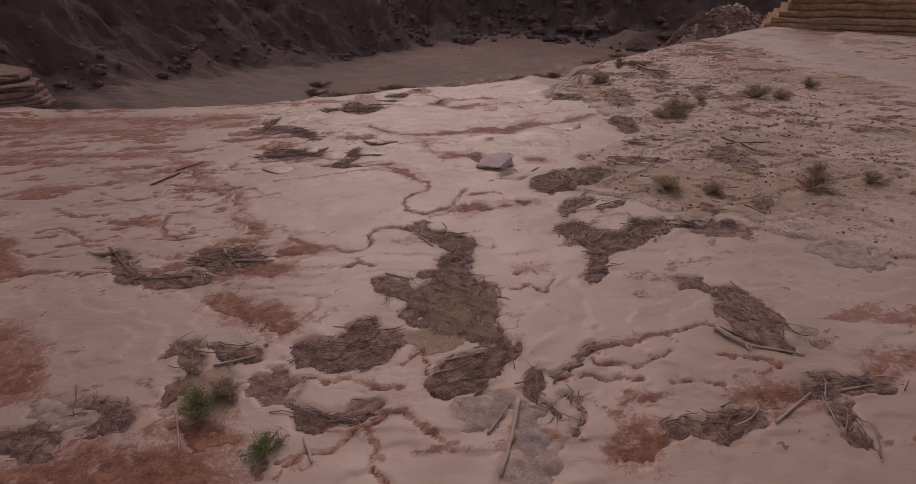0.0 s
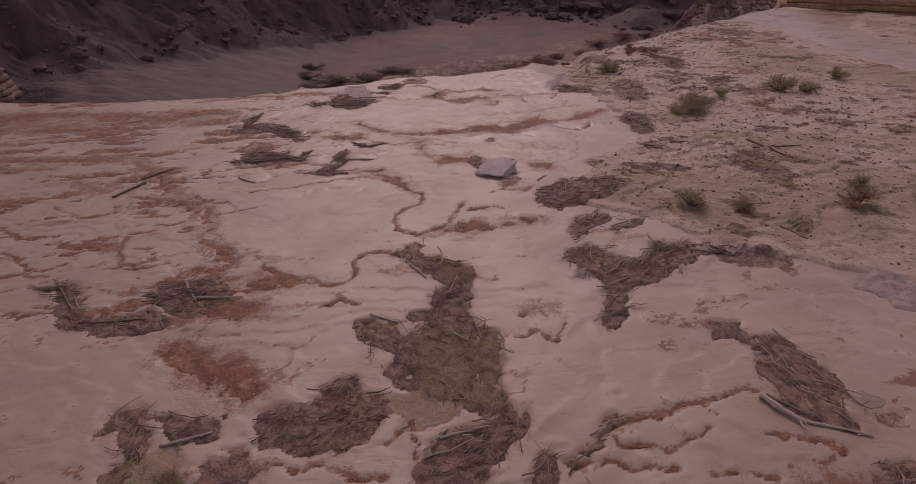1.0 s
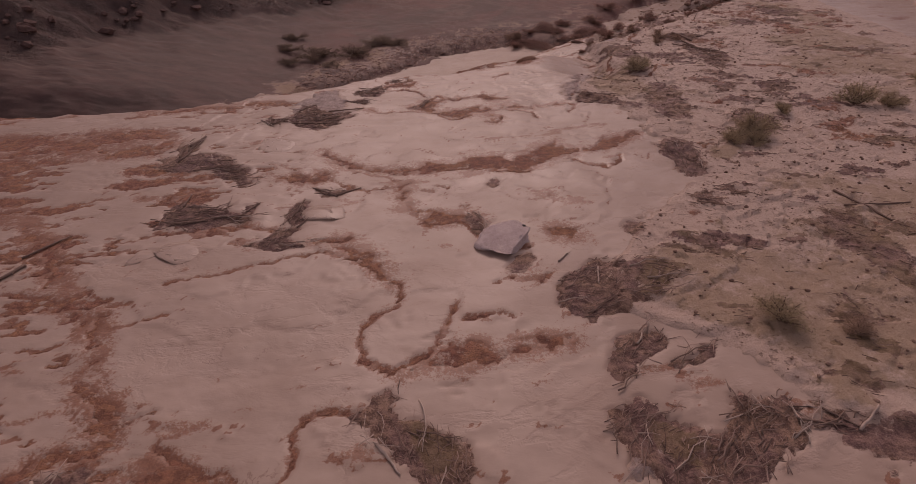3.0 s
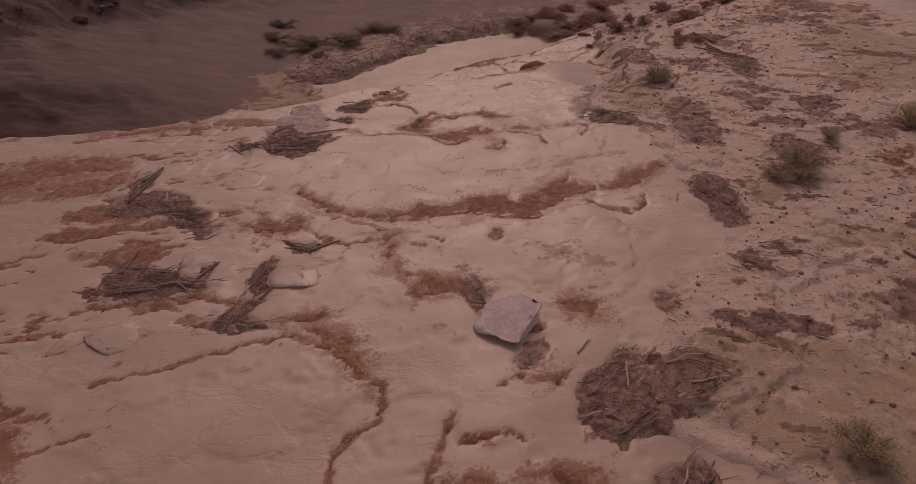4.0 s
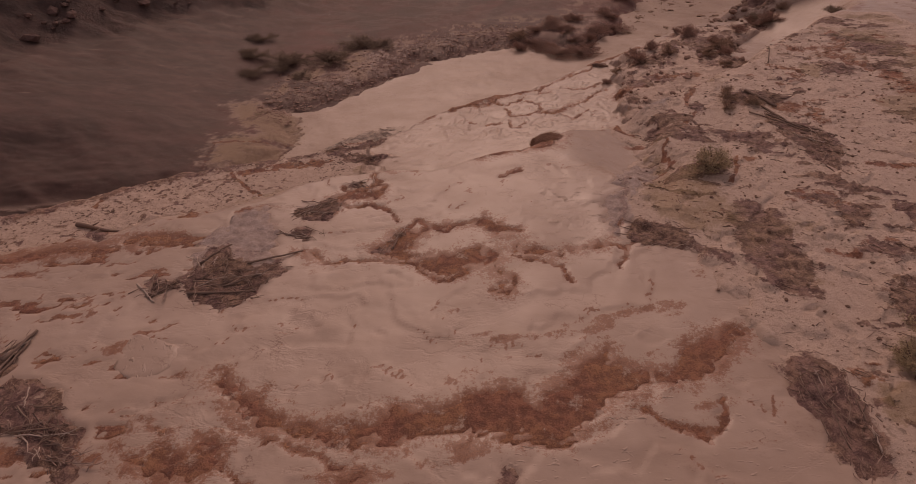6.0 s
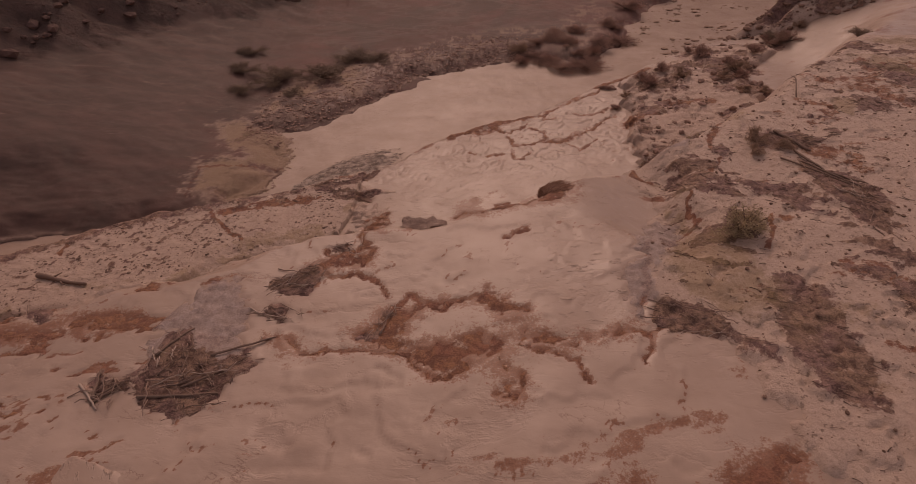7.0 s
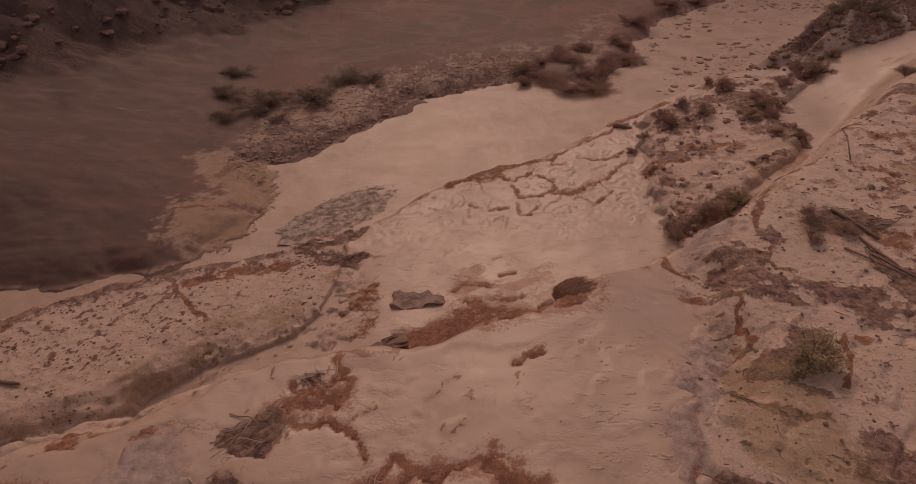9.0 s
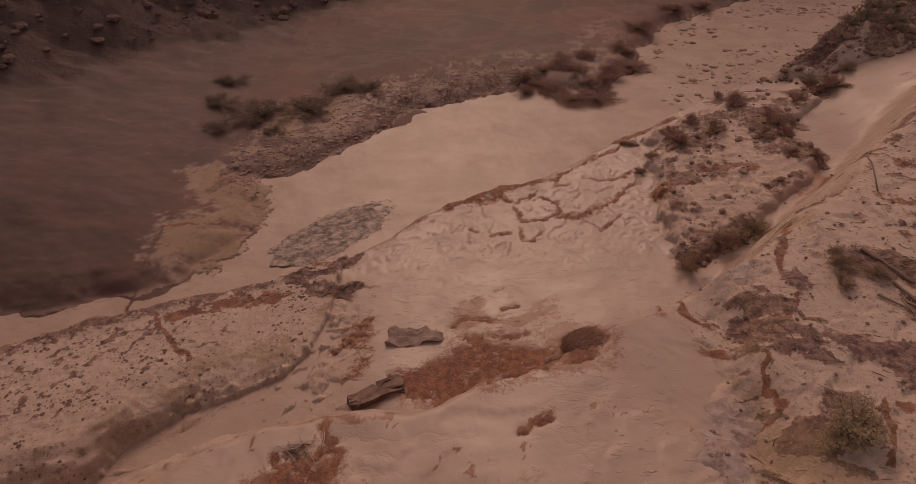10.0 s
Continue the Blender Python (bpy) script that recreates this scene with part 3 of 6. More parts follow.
area("debris", (2.04, 11.33), (2.39, 11.57), (2.73, 11.10), (3.17, 10.92), (3.59, 11.15), (3.70, 11.57), (4.18, 11.52), (4.45, 11.21), (4.20, 10.81), (3.83, 10.72), (3.47, 10.24), (3.00, 10.17), (2.83, 9.94), (2.62, 9.20), (2.41, 8.94), (2.22, 9.02), (2.23, 9.33), (2.50, 9.63), (2.56, 10.21), (2.29, 10.61), (2.00, 11.04))
area("dirt_and_shade", (4.68, 11.37), (5.03, 11.15), (5.60, 11.07), (5.88, 10.64), (5.74, 10.33), (5.25, 10.50), (4.84, 10.62), (4.62, 11.00))
area("grey", (6.39, 9.84), (7.16, 10.25), (7.50, 9.72), (7.73, 9.26), (7.26, 8.99), (6.89, 9.23), (6.59, 9.60))
area("red", (-8.54, 16.47), (-8.08, 16.33), (-7.24, 15.44), (-6.61, 14.66), (-6.01, 13.79), (-5.62, 13.61), (-5.35, 13.70), (-5.12, 13.18), (-4.95, 12.70), (-4.84, 12.34), (-4.99, 12.28), (-5.28, 12.69), (-5.69, 13.34), (-6.21, 13.78), (-6.78, 14.46), (-7.48, 15.34))
area("red", (-5.14, 12.12), (-4.96, 12.20), (-4.56, 11.92), (-4.30, 11.73), (-4.06, 11.35), (-3.96, 11.03), (-4.13, 10.86), (-4.17, 10.70), (-4.36, 10.70), (-4.34, 10.91), (-4.29, 11.13), (-4.53, 11.48), (-4.93, 11.87))
patch("red", .08, (-4.27, 10.91), (-4.63, 10.92), (-4.81, 10.81), (-4.89, 10.60), (-5.24, 10.36), (-5.56, 10.17))
area("red", (-16.24, 16.71), (-9.04, 16.69), (-8.42, 16.48), (-8.39, 16.21), (-8.96, 16.14), (-15.80, 16.30))
area("red", (-20.96, 21.10), (-11.47, 20.71), (-10.08, 20.23), (-8.51, 20.58), (-7.11, 20.69), (-6.59, 19.71), (-7.43, 19.54), (-8.66, 19.57), (-9.36, 19.19), (-10.26, 18.70), (-17.92, 18.27))
area("red", (-9.10, 14.92), (-8.23, 14.78), (-7.84, 14.68), (-7.91, 14.27), (-8.67, 14.29))
patch("crack", .03, (-8.10, 16.60), (-7.67, 17.01), (-7.03, 17.30))
patch("crack", .05, (-7.42, 13.99), (-6.63, 13.89), (-6.07, 13.79), (-5.48, 13.87))
patch("crack", .05, (-3.45, 10.96), (-3.00, 10.79), (-2.73, 10.65), (-2.57, 10.65), (-2.41, 10.49), (-2.12, 10.38), (-1.91, 10.44), (-1.79, 10.58), (-1.82, 10.91), (-1.86, 11.29), (-1.65, 11.53), (-1.41, 11.59), (-1.13, 11.45))
area("red", (-3.67, 10.61), (-3.42, 10.86), (-2.99, 10.75), (-2.63, 10.58), (-2.45, 10.47), (-2.72, 10.39), (-3.10, 10.21), (-3.40, 10.21))
patch("red", .06, (-3.58, 10.30), (-3.20, 10.49), (-3.46, 10.36), (-4.06, 10.07), (-4.71, 9.95), (-5.26, 9.70))
area("debris", (-5.24, 10.13), (-5.16, 10.22), (-4.75, 10.41), (-4.70, 10.60), (-4.45, 10.71), (-4.09, 10.60), (-3.90, 10.35), (-3.71, 10.18), (-3.83, 10.04), (-4.09, 9.99), (-4.36, 9.95), (-4.44, 9.70), (-4.95, 9.87))
area("red", (-4.52, 9.62), (-3.92, 9.79), (-3.28, 9.94), (-2.96, 9.62), (-3.40, 9.40), (-4.40, 9.40))
patch("crack", .04, (-2.23, 9.69), (-1.92, 9.85), (-1.56, 9.84))
patch("crack", .05, (-2.35, 15.53), (-1.98, 15.41), (-1.63, 14.95), (-1.31, 14.64), (-0.97, 14.43), (-0.77, 14.03), (-0.75, 13.67), (-1.08, 13.40), (-1.25, 13.15), (-1.29, 12.84), (-1.18, 12.52), (-0.93, 12.37), (-0.70, 12.28), (-0.34, 12.50), (-0.02, 12.82), (0.07, 13.39), (0.22, 13.72))
area("red", (-0.60, 12.24), (-0.25, 12.51), (0.12, 12.82), (0.59, 12.79), (0.86, 12.52), (1.06, 12.74), (1.45, 12.88), (1.88, 12.85), (1.90, 12.73), (1.23, 12.57), (0.85, 12.45), (0.30, 12.34), (-0.15, 12.37), (-0.50, 12.10))
area("red", (-2.24, 15.56), (-1.88, 15.57), (-1.37, 15.17), (-0.99, 14.72), (-0.84, 14.23), (-1.18, 14.41), (-1.56, 14.85), (-1.94, 15.17))
area("red", (-1.17, 17.71), (-0.98, 17.86), (-0.75, 17.41), (-0.83, 16.67), (-0.96, 16.66))
patch("crack", .05, (-0.83, 16.67), (-0.43, 16.12), (-0.25, 16.13), (0.12, 16.24), (0.36, 16.08), (0.70, 15.45))
area("red", (-0.38, 16.40), (0.12, 16.65), (0.62, 16.32), (0.72, 15.93), (0.24, 16.11), (-0.25, 16.06))
area("debris", (-1.17, 11.40), (-0.98, 11.59), (-0.83, 11.83), (-0.67, 12.00), (-0.61, 11.89), (-0.60, 11.57), (-0.55, 11.41), (-0.30, 11.47), (-0.04, 11.28), (0.12, 11.09), (0.28, 11.04), (0.35, 10.75), (0.27, 10.47), (0.26, 9.92), (0.29, 9.67), (0.12, 9.79), (-0.09, 9.67), (-0.29, 9.60), (-0.48, 9.38), (-0.74, 9.38), (-0.70, 9.59), (-0.43, 9.68), (-0.32, 10.11), (-0.42, 10.11), (-0.18, 10.28), (-0.15, 10.49), (-0.34, 10.58), (-0.43, 10.79), (-0.59, 10.90), (-0.81, 11.12), (-1.03, 11.29))
area("debris", (1.85, 14.05), (2.05, 14.34), (2.42, 14.62), (2.57, 14.85), (2.96, 14.61), (3.53, 14.73), (3.72, 14.59), (3.58, 13.90), (3.43, 13.73), (2.92, 13.51), (2.60, 13.37), (2.16, 13.14), (1.91, 13.41), (1.80, 13.69))
area("debris", (2.25, 12.15), (2.46, 12.72), (2.79, 12.93), (3.07, 12.92), (3.32, 12.80), (3.17, 12.58), (2.87, 12.48), (2.62, 12.20), (2.46, 11.88), (2.29, 11.89))
area("debris", (3.05, 12.17), (3.48, 12.41), (3.89, 12.68), (3.77, 12.48), (3.41, 12.20))
area("debris", (2.06, 11.16), (2.21, 11.50), (2.56, 11.60), (2.76, 11.41), (2.94, 11.16), (3.22, 11.04), (3.43, 10.97), (3.56, 11.24), (3.67, 11.66), (3.85, 11.70), (3.95, 11.51), (4.32, 11.61), (4.45, 11.43), (4.34, 11.09), (4.14, 10.99), (3.82, 10.58), (3.56, 10.30), (3.36, 10.36), (3.09, 10.42), (2.86, 10.15), (2.75, 9.71), (2.58, 9.27), (2.27, 9.29), (2.46, 9.73), (2.50, 10.16), (2.47, 10.45), (2.71, 10.64), (2.54, 10.85), (2.33, 10.96))
area("grey", (2.26, 10.98), (2.62, 10.85), (2.58, 10.45), (2.21, 10.46))
area("debris", (4.31, 11.20), (4.58, 11.12), (4.84, 11.16), (5.02, 11.04), (4.83, 10.99), (4.49, 11.08))
area("dirt_and_shade", (5.00, 10.99), (5.33, 11.18), (5.70, 11.16), (5.82, 10.94), (5.84, 10.67), (5.76, 10.49), (5.53, 10.59), (5.19, 10.65), (4.98, 10.82))
area("ochre", (4.81, 12.18), (5.13, 12.10), (5.38, 11.75), (5.42, 11.35), (5.14, 11.27), (4.86, 11.53))
area("debris", (6.33, 11.95), (6.69, 12.12), (6.91, 11.96), (6.48, 11.29), (6.38, 11.48))
area("ochre", (3.63, 13.91), (4.36, 13.65), (5.17, 13.23), (5.94, 12.85), (6.74, 12.64), (6.99, 12.18), (6.13, 10.75), (5.92, 10.99), (6.02, 11.70), (5.65, 12.27), (4.88, 12.53), (4.08, 12.83), (3.56, 13.29))
area("dirt_and_shade", (6.42, 15.59), (7.54, 15.99), (7.70, 15.00), (7.49, 13.58), (7.12, 13.44), (7.04, 14.19), (6.74, 14.85))
area("dirt_and_shade", (5.64, 13.19), (6.18, 13.50), (6.46, 13.30), (6.16, 12.91), (5.67, 12.87))
area("debris", (4.92, 19.00), (5.59, 19.29), (5.76, 18.70), (5.50, 17.69), (5.06, 17.58), (5.04, 18.42))
area("dirt_and_shade", (3.42, 15.66), (3.64, 15.84), (3.77, 15.63), (3.55, 15.45))
area("dirt_and_shade", (4.41, 15.07), (4.70, 15.28), (4.72, 15.01), (4.45, 14.86))
area("red", (1.08, 9.70), (1.37, 9.78), (1.56, 9.69), (1.67, 9.56), (1.27, 9.55))
area("debris", (-6.89, 19.14), (-6.29, 19.32), (-6.07, 19.52), (-5.61, 19.50), (-4.94, 18.76), (-4.46, 18.07), (-4.45, 17.80), (-5.05, 18.41), (-5.58, 18.96), (-6.24, 18.77))
patch("debris", .04, (-6.59, 19.71), (-6.28, 20.16))
area("debris", (-5.64, 16.45), (-5.59, 16.99), (-5.15, 16.84), (-4.46, 16.70), (-4.05, 16.57), (-3.87, 16.84), (-3.91, 16.30), (-4.58, 16.25), (-5.17, 16.17))
area("debris", (-3.07, 16.15), (-3.12, 16.97), (-2.89, 17.11), (-2.68, 16.68), (-2.79, 16.29))
area("debris", (-3.73, 15.43), (-3.41, 15.54), (-3.26, 15.91), (-2.82, 15.52), (-2.67, 15.34), (-3.10, 15.22))
area("red", (-3.25, 19.46), (-3.01, 19.52), (-2.70, 19.28), (-2.26, 19.11), (-1.98, 18.88), (-1.89, 18.66), (-1.50, 18.60), (-1.03, 18.66), (-0.67, 18.95), (-0.28, 19.03), (0.11, 18.86), (0.51, 19.22), (0.81, 19.27), (1.19, 19.09), (1.47, 18.91), (1.93, 19.43), (2.17, 19.73), (2.61, 19.87), (2.85, 19.53), (3.32, 19.39), (3.63, 19.80), (4.01, 20.04), (4.60, 20.26), (4.79, 20.05), (4.43, 19.74), (3.98, 19.26), (3.66, 19.14), (3.17, 19.16), (2.74, 18.97), (2.30, 18.64), (1.97, 18.38), (1.77, 18.21), (1.23, 18.41), (0.86, 18.43), (0.30, 18.48), (-0.44, 18.38), (-0.90, 18.31), (-1.38, 18.38), (-1.84, 18.39), (-2.26, 18.61), (-2.73, 18.98))
patch("crack", .05, (-0.99, 18.31), (-0.44, 18.38), (0.11, 18.50), (0.68, 18.43), (1.23, 18.36), (1.76, 18.18), (1.96, 18.30))
patch("crack", .05, (2.88, 18.73), (3.10, 18.45), (3.52, 18.33), (3.86, 18.52), (4.01, 18.87))
area("red", (-3.97, 18.36), (-3.64, 18.21), (-3.48, 18.28), (-3.19, 18.22), (-2.97, 18.41), (-2.68, 18.41), (-2.56, 18.07), (-2.82, 17.88), (-3.25, 17.83), (-3.54, 17.89))
area("red", (-1.17, 17.85), (-0.97, 18.05), (-0.82, 17.86), (-0.78, 17.49), (-0.89, 17.26), (-0.85, 16.94), (-0.67, 16.73), (-0.75, 16.68), (-0.92, 16.83), (-1.10, 17.28))
patch("crack", .05, (-0.85, 16.94), (-0.66, 16.63), (-0.42, 16.60), (-0.34, 16.53), (-0.41, 16.34), (-0.39, 16.10), (-0.28, 16.05), (-0.13, 16.19), (-0.02, 16.28), (0.29, 16.22))
area("red", (-0.42, 16.58), (-0.19, 16.67), (0.13, 16.62), (0.37, 16.70), (0.53, 16.60), (0.36, 16.31), (0.06, 16.29), (-0.17, 16.23), (-0.31, 16.06), (-0.41, 16.20))
area("debris", (0.29, 16.41), (0.45, 16.60), (0.60, 16.48), (0.71, 16.21), (0.76, 15.93), (0.68, 15.77), (0.50, 15.82), (0.40, 16.08))
area("dirt_and_shade", (0.76, 18.19), (1.12, 18.09), (1.27, 17.77), (1.14, 17.36), (0.91, 17.67))
patch("crack", .03, (-0.48, 17.49), (-0.30, 17.42))
patch("crack", .03, (-0.19, 17.73), (-0.01, 17.62))
area("red", (1.92, 16.05), (2.32, 15.86), (2.51, 15.44), (2.03, 15.47), (1.79, 15.71))
area("red", (-11.51, 20.50), (-8.00, 21.06), (-7.33, 20.87), (-6.85, 20.37), (-6.79, 19.84), (-7.03, 19.35), (-10.09, 18.81))
area("debris", (-6.81, 18.80), (-6.47, 18.88), (-6.07, 19.03), (-5.87, 19.24), (-5.51, 19.33), (-5.16, 19.32), (-4.92, 18.86), (-4.51, 18.56), (-4.57, 18.23), (-4.34, 17.79), (-4.49, 17.72), (-4.63, 17.96), (-4.91, 18.09), (-5.30, 18.44), (-5.18, 18.58), (-5.55, 18.57), (-5.86, 18.45), (-6.24, 18.45), (-6.62, 18.63))
area("debris", (-6.50, 19.41), (-6.53, 19.84), (-6.38, 20.09), (-6.25, 20.36), (-6.15, 19.82), (-6.24, 19.58), (-6.33, 19.27))
area("debris", (-2.84, 17.64), (-2.55, 17.51), (-2.32, 17.64), (-1.88, 17.63), (-2.11, 17.46), (-2.36, 17.26), (-2.60, 17.39))
area("debris", (-5.55, 16.49), (-5.55, 16.89), (-5.41, 17.09), (-5.12, 16.99), (-4.77, 16.78), (-4.41, 16.88), (-4.68, 16.59), (-4.46, 16.47), (-4.22, 16.47), (-4.09, 16.68), (-3.89, 16.98), (-3.88, 16.57), (-3.99, 16.28), (-4.26, 16.20), (-4.59, 16.11), (-4.97, 15.99), (-5.69, 16.08), (-5.82, 16.29), (-5.32, 16.34))
area("debris", (-3.17, 16.32), (-3.17, 16.67), (-3.11, 16.97), (-2.97, 16.91), (-2.93, 16.67), (-2.65, 16.65), (-2.82, 16.45), (-2.92, 16.27), (-3.04, 16.19))
area("debris", (-3.38, 15.52), (-3.33, 15.75), (-3.13, 16.01), (-2.95, 16.14), (-2.83, 16.00), (-3.04, 15.75), (-3.03, 15.51), (-3.08, 15.30), (-3.26, 15.31))
patch("red", .07, (-4.04, 16.06), (-3.58, 16.01), (-3.32, 15.94))
patch("red", .06, (-6.44, 17.14), (-5.94, 17.14), (-5.52, 16.99))
area("red", (-2.54, 15.51), (-2.21, 15.62), (-1.82, 15.78), (-1.57, 15.61), (-1.89, 15.46), (-2.36, 15.39))
area("grey", (-4.19, 22.98), (-4.08, 23.53), (-3.50, 23.96), (-3.15, 23.23), (-3.12, 22.21), (-3.38, 21.75), (-3.90, 21.88), (-4.29, 21.99))
area("debris", (-4.49, 21.67), (-4.29, 21.99), (-3.77, 21.87), (-3.29, 21.86), (-2.88, 22.21), (-2.53, 21.98), (-2.98, 21.52), (-3.12, 21.10), (-3.52, 20.91), (-4.06, 21.22))
patch("debris", .05, (-4.76, 21.23), (-4.78, 21.65), (-4.45, 21.43))
area("debris", (-2.93, 23.81), (-2.56, 24.08), (-2.01, 24.08), (-2.08, 23.63), (-2.59, 23.45))
area("debris", (-2.93, 23.11), (-2.35, 23.18), (-2.42, 22.82))
area("dirt_and_shade", (4.90, 19.35), (5.29, 19.58), (5.55, 19.48), (5.78, 19.12), (5.38, 18.85), (5.04, 18.94))
area("dirt_and_shade", (5.06, 18.30), (5.46, 18.40), (5.57, 17.85), (5.54, 17.62), (5.24, 17.70), (5.06, 17.89))
area("dirt_and_shade", (3.39, 15.81), (3.56, 15.97), (3.73, 15.97), (3.82, 15.74), (3.62, 15.65), (3.41, 15.68))
area("ochre", (4.05, 15.37), (4.21, 15.44), (4.44, 15.35), (4.36, 15.24), (4.13, 15.24))
area("ochre", (4.99, 15.73), (5.14, 15.76), (5.10, 15.49), (4.97, 15.43))
area("ochre", (5.92, 18.80), (6.53, 19.07), (6.74, 18.75), (6.34, 18.34), (5.90, 18.36))
area("debris", (5.38, 16.94), (5.66, 17.03), (5.97, 16.74), (6.00, 16.64), (5.60, 16.76))
area("debris", (4.73, 16.76), (4.99, 16.80), (5.17, 16.54), (5.29, 16.33), (5.03, 16.40), (4.86, 16.60))
area("debris", (8.74, 23.19), (9.53, 23.23), (9.86, 22.92), (9.14, 22.32), (8.75, 22.50))
area("dirt_and_shade", (7.26, 21.90), (7.82, 22.09), (8.27, 21.81), (8.63, 21.42), (7.77, 21.51))
area("dirt_and_shade", (5.95, 23.65), (6.36, 23.32), (6.75, 23.00), (6.27, 22.73), (5.85, 22.96))
area("dirt_and_shade", (7.70, 23.15), (8.12, 22.97), (7.88, 22.46), (7.48, 22.39))
area("dirt_and_shade", (7.19, 20.80), (7.81, 20.95), (8.12, 20.52), (8.00, 19.77), (7.53, 19.48), (7.13, 19.85))
patch("crack", .03, (-10.24, 28.55), (-10.91, 39.32), (-7.46, 39.93))
area("debris", (-4.29, 21.47), (-4.50, 21.67), (-4.31, 21.85), (-4.18, 22.14), (-4.16, 22.47), (-3.89, 22.68), (-3.64, 22.24), (-3.23, 22.04), (-3.06, 21.64), (-3.06, 21.29), (-3.29, 21.11), (-3.45, 21.02), (-3.77, 21.17), (-4.03, 21.25))
area("grey", (-4.42, 22.69), (-4.16, 23.17), (-3.88, 23.68), (-3.41, 23.41), (-3.05, 22.67), (-2.93, 22.14), (-3.16, 21.83), (-3.64, 22.24), (-3.94, 22.58))
area("debris", (-4.79, 21.31), (-4.94, 21.82), (-4.77, 21.66), (-4.72, 21.47), (-4.42, 21.57), (-4.63, 21.37))
area("debris", (-2.88, 23.87), (-2.54, 24.09), (-2.18, 24.30), (-2.01, 24.15), (-2.18, 23.80), (-2.39, 23.46), (-2.70, 23.54))
area("debris", (-2.90, 23.09), (-2.71, 23.22), (-2.33, 23.15), (-2.37, 22.96), (-2.73, 22.93))
patch("crack", .05, (-2.53, 22.51), (-2.29, 22.42), (-2.05, 22.30), (-1.93, 22.13), (-1.26, 22.17), (-0.67, 22.15), (-0.33, 22.10))
area("red", (-2.53, 22.51), (-2.17, 22.49), (-1.86, 22.22), (-2.09, 22.12), (-2.39, 22.33))
area("debris", (-1.13, 22.42), (-0.98, 22.65), (-0.73, 22.82), (-0.61, 22.99), (-0.78, 23.31), (-0.72, 23.13), (-0.79, 22.54), (-0.95, 22.42))
area("red", (-1.29, 22.66), (-1.00, 22.77), (-0.67, 23.12), (-0.30, 23.12), (0.06, 23.36), (0.53, 23.21), (0.81, 23.39), (1.01, 23.56), (1.27, 23.24), (1.58, 23.08), (1.54, 22.73), (1.15, 22.91), (0.62, 23.21), (-0.03, 23.13), (-0.37, 22.75), (-0.43, 22.32), (-0.08, 22.21), (-0.25, 22.10), (-0.67, 22.15), (-1.11, 22.32))
patch("crack", .05, (-0.66, 23.01), (-0.41, 23.44), (-0.12, 23.25), (0.16, 23.11), (0.62, 23.35), (0.91, 23.39), (1.26, 23.11), (1.57, 23.03))
area("red", (-0.09, 22.31), (0.26, 22.40), (0.61, 22.60), (1.03, 22.46), (1.29, 22.45), (1.49, 22.68), (1.72, 22.43), (2.13, 22.30), (2.65, 22.38), (3.04, 22.58), (3.23, 22.63), (3.00, 22.41), (2.81, 22.32), (2.28, 22.19), (1.76, 22.10), (1.27, 22.14), (1.08, 21.93), (1.37, 21.54), (1.37, 21.18), (1.25, 21.09), (1.03, 21.20), (0.96, 21.37), (1.13, 21.51), (0.99, 21.79), (0.58, 21.77), (0.34, 21.63), (0.10, 21.55), (-0.06, 21.69), (-0.24, 22.00), (-0.42, 22.22))
patch("crack", .045, (-0.33, 22.10), (-0.15, 21.81), (0.06, 21.55), (0.34, 21.58), (0.58, 21.77), (0.59, 22.07), (0.34, 22.30))
patch("crack", .04, (0.95, 21.20), (1.25, 21.09), (1.38, 21.27), (1.42, 21.59))
patch("crack", .045, (1.51, 22.12), (1.91, 22.00), (2.22, 21.88), (2.31, 21.49))
patch("crack", .04, (2.91, 22.37), (3.19, 22.46), (3.45, 22.34), (3.69, 22.43))
patch("crack", .03, (3.45, 22.34), (3.26, 21.68))
patch("crack", .05, (-2.03, 24.84), (-1.84, 24.65), (-1.43, 24.68), (-1.26, 25.00), (-1.40, 25.27))
patch("crack", .05, (-1.94, 24.08), (-1.72, 23.94), (-1.34, 24.00), (-1.03, 23.86), (-0.74, 23.44))
area("debris", (3.65, 22.89), (3.90, 23.13), (4.08, 22.86), (4.42, 22.80), (4.69, 22.59), (4.62, 22.32), (4.44, 22.18), (4.05, 22.24), (3.74, 22.31), (3.57, 22.60))
area("grey", (3.41, 23.69), (3.75, 24.24), (4.36, 25.08), (4.67, 24.97), (4.05, 23.92), (3.71, 23.40), (3.41, 22.67), (3.25, 23.05))
patch("crack", .04, (3.92, 24.14), (3.66, 23.39), (3.44, 22.92))
area("dirt_and_shade", (4.61, 22.38), (4.93, 22.15), (5.19, 21.83), (5.28, 21.53), (5.04, 21.50), (4.71, 21.84))
area("dirt_and_shade", (5.55, 25.07), (5.97, 25.58), (6.29, 25.55), (6.38, 25.02), (6.02, 24.69), (5.47, 24.59))
area("debris", (7.61, 28.35), (8.47, 28.52), (9.08, 28.19), (8.42, 27.87), (7.56, 27.95))
area("debris", (8.24, 27.51), (8.46, 26.55), (8.89, 26.11), (9.05, 25.50), (8.35, 24.37), (8.16, 24.86), (8.03, 25.97), (7.96, 26.95))
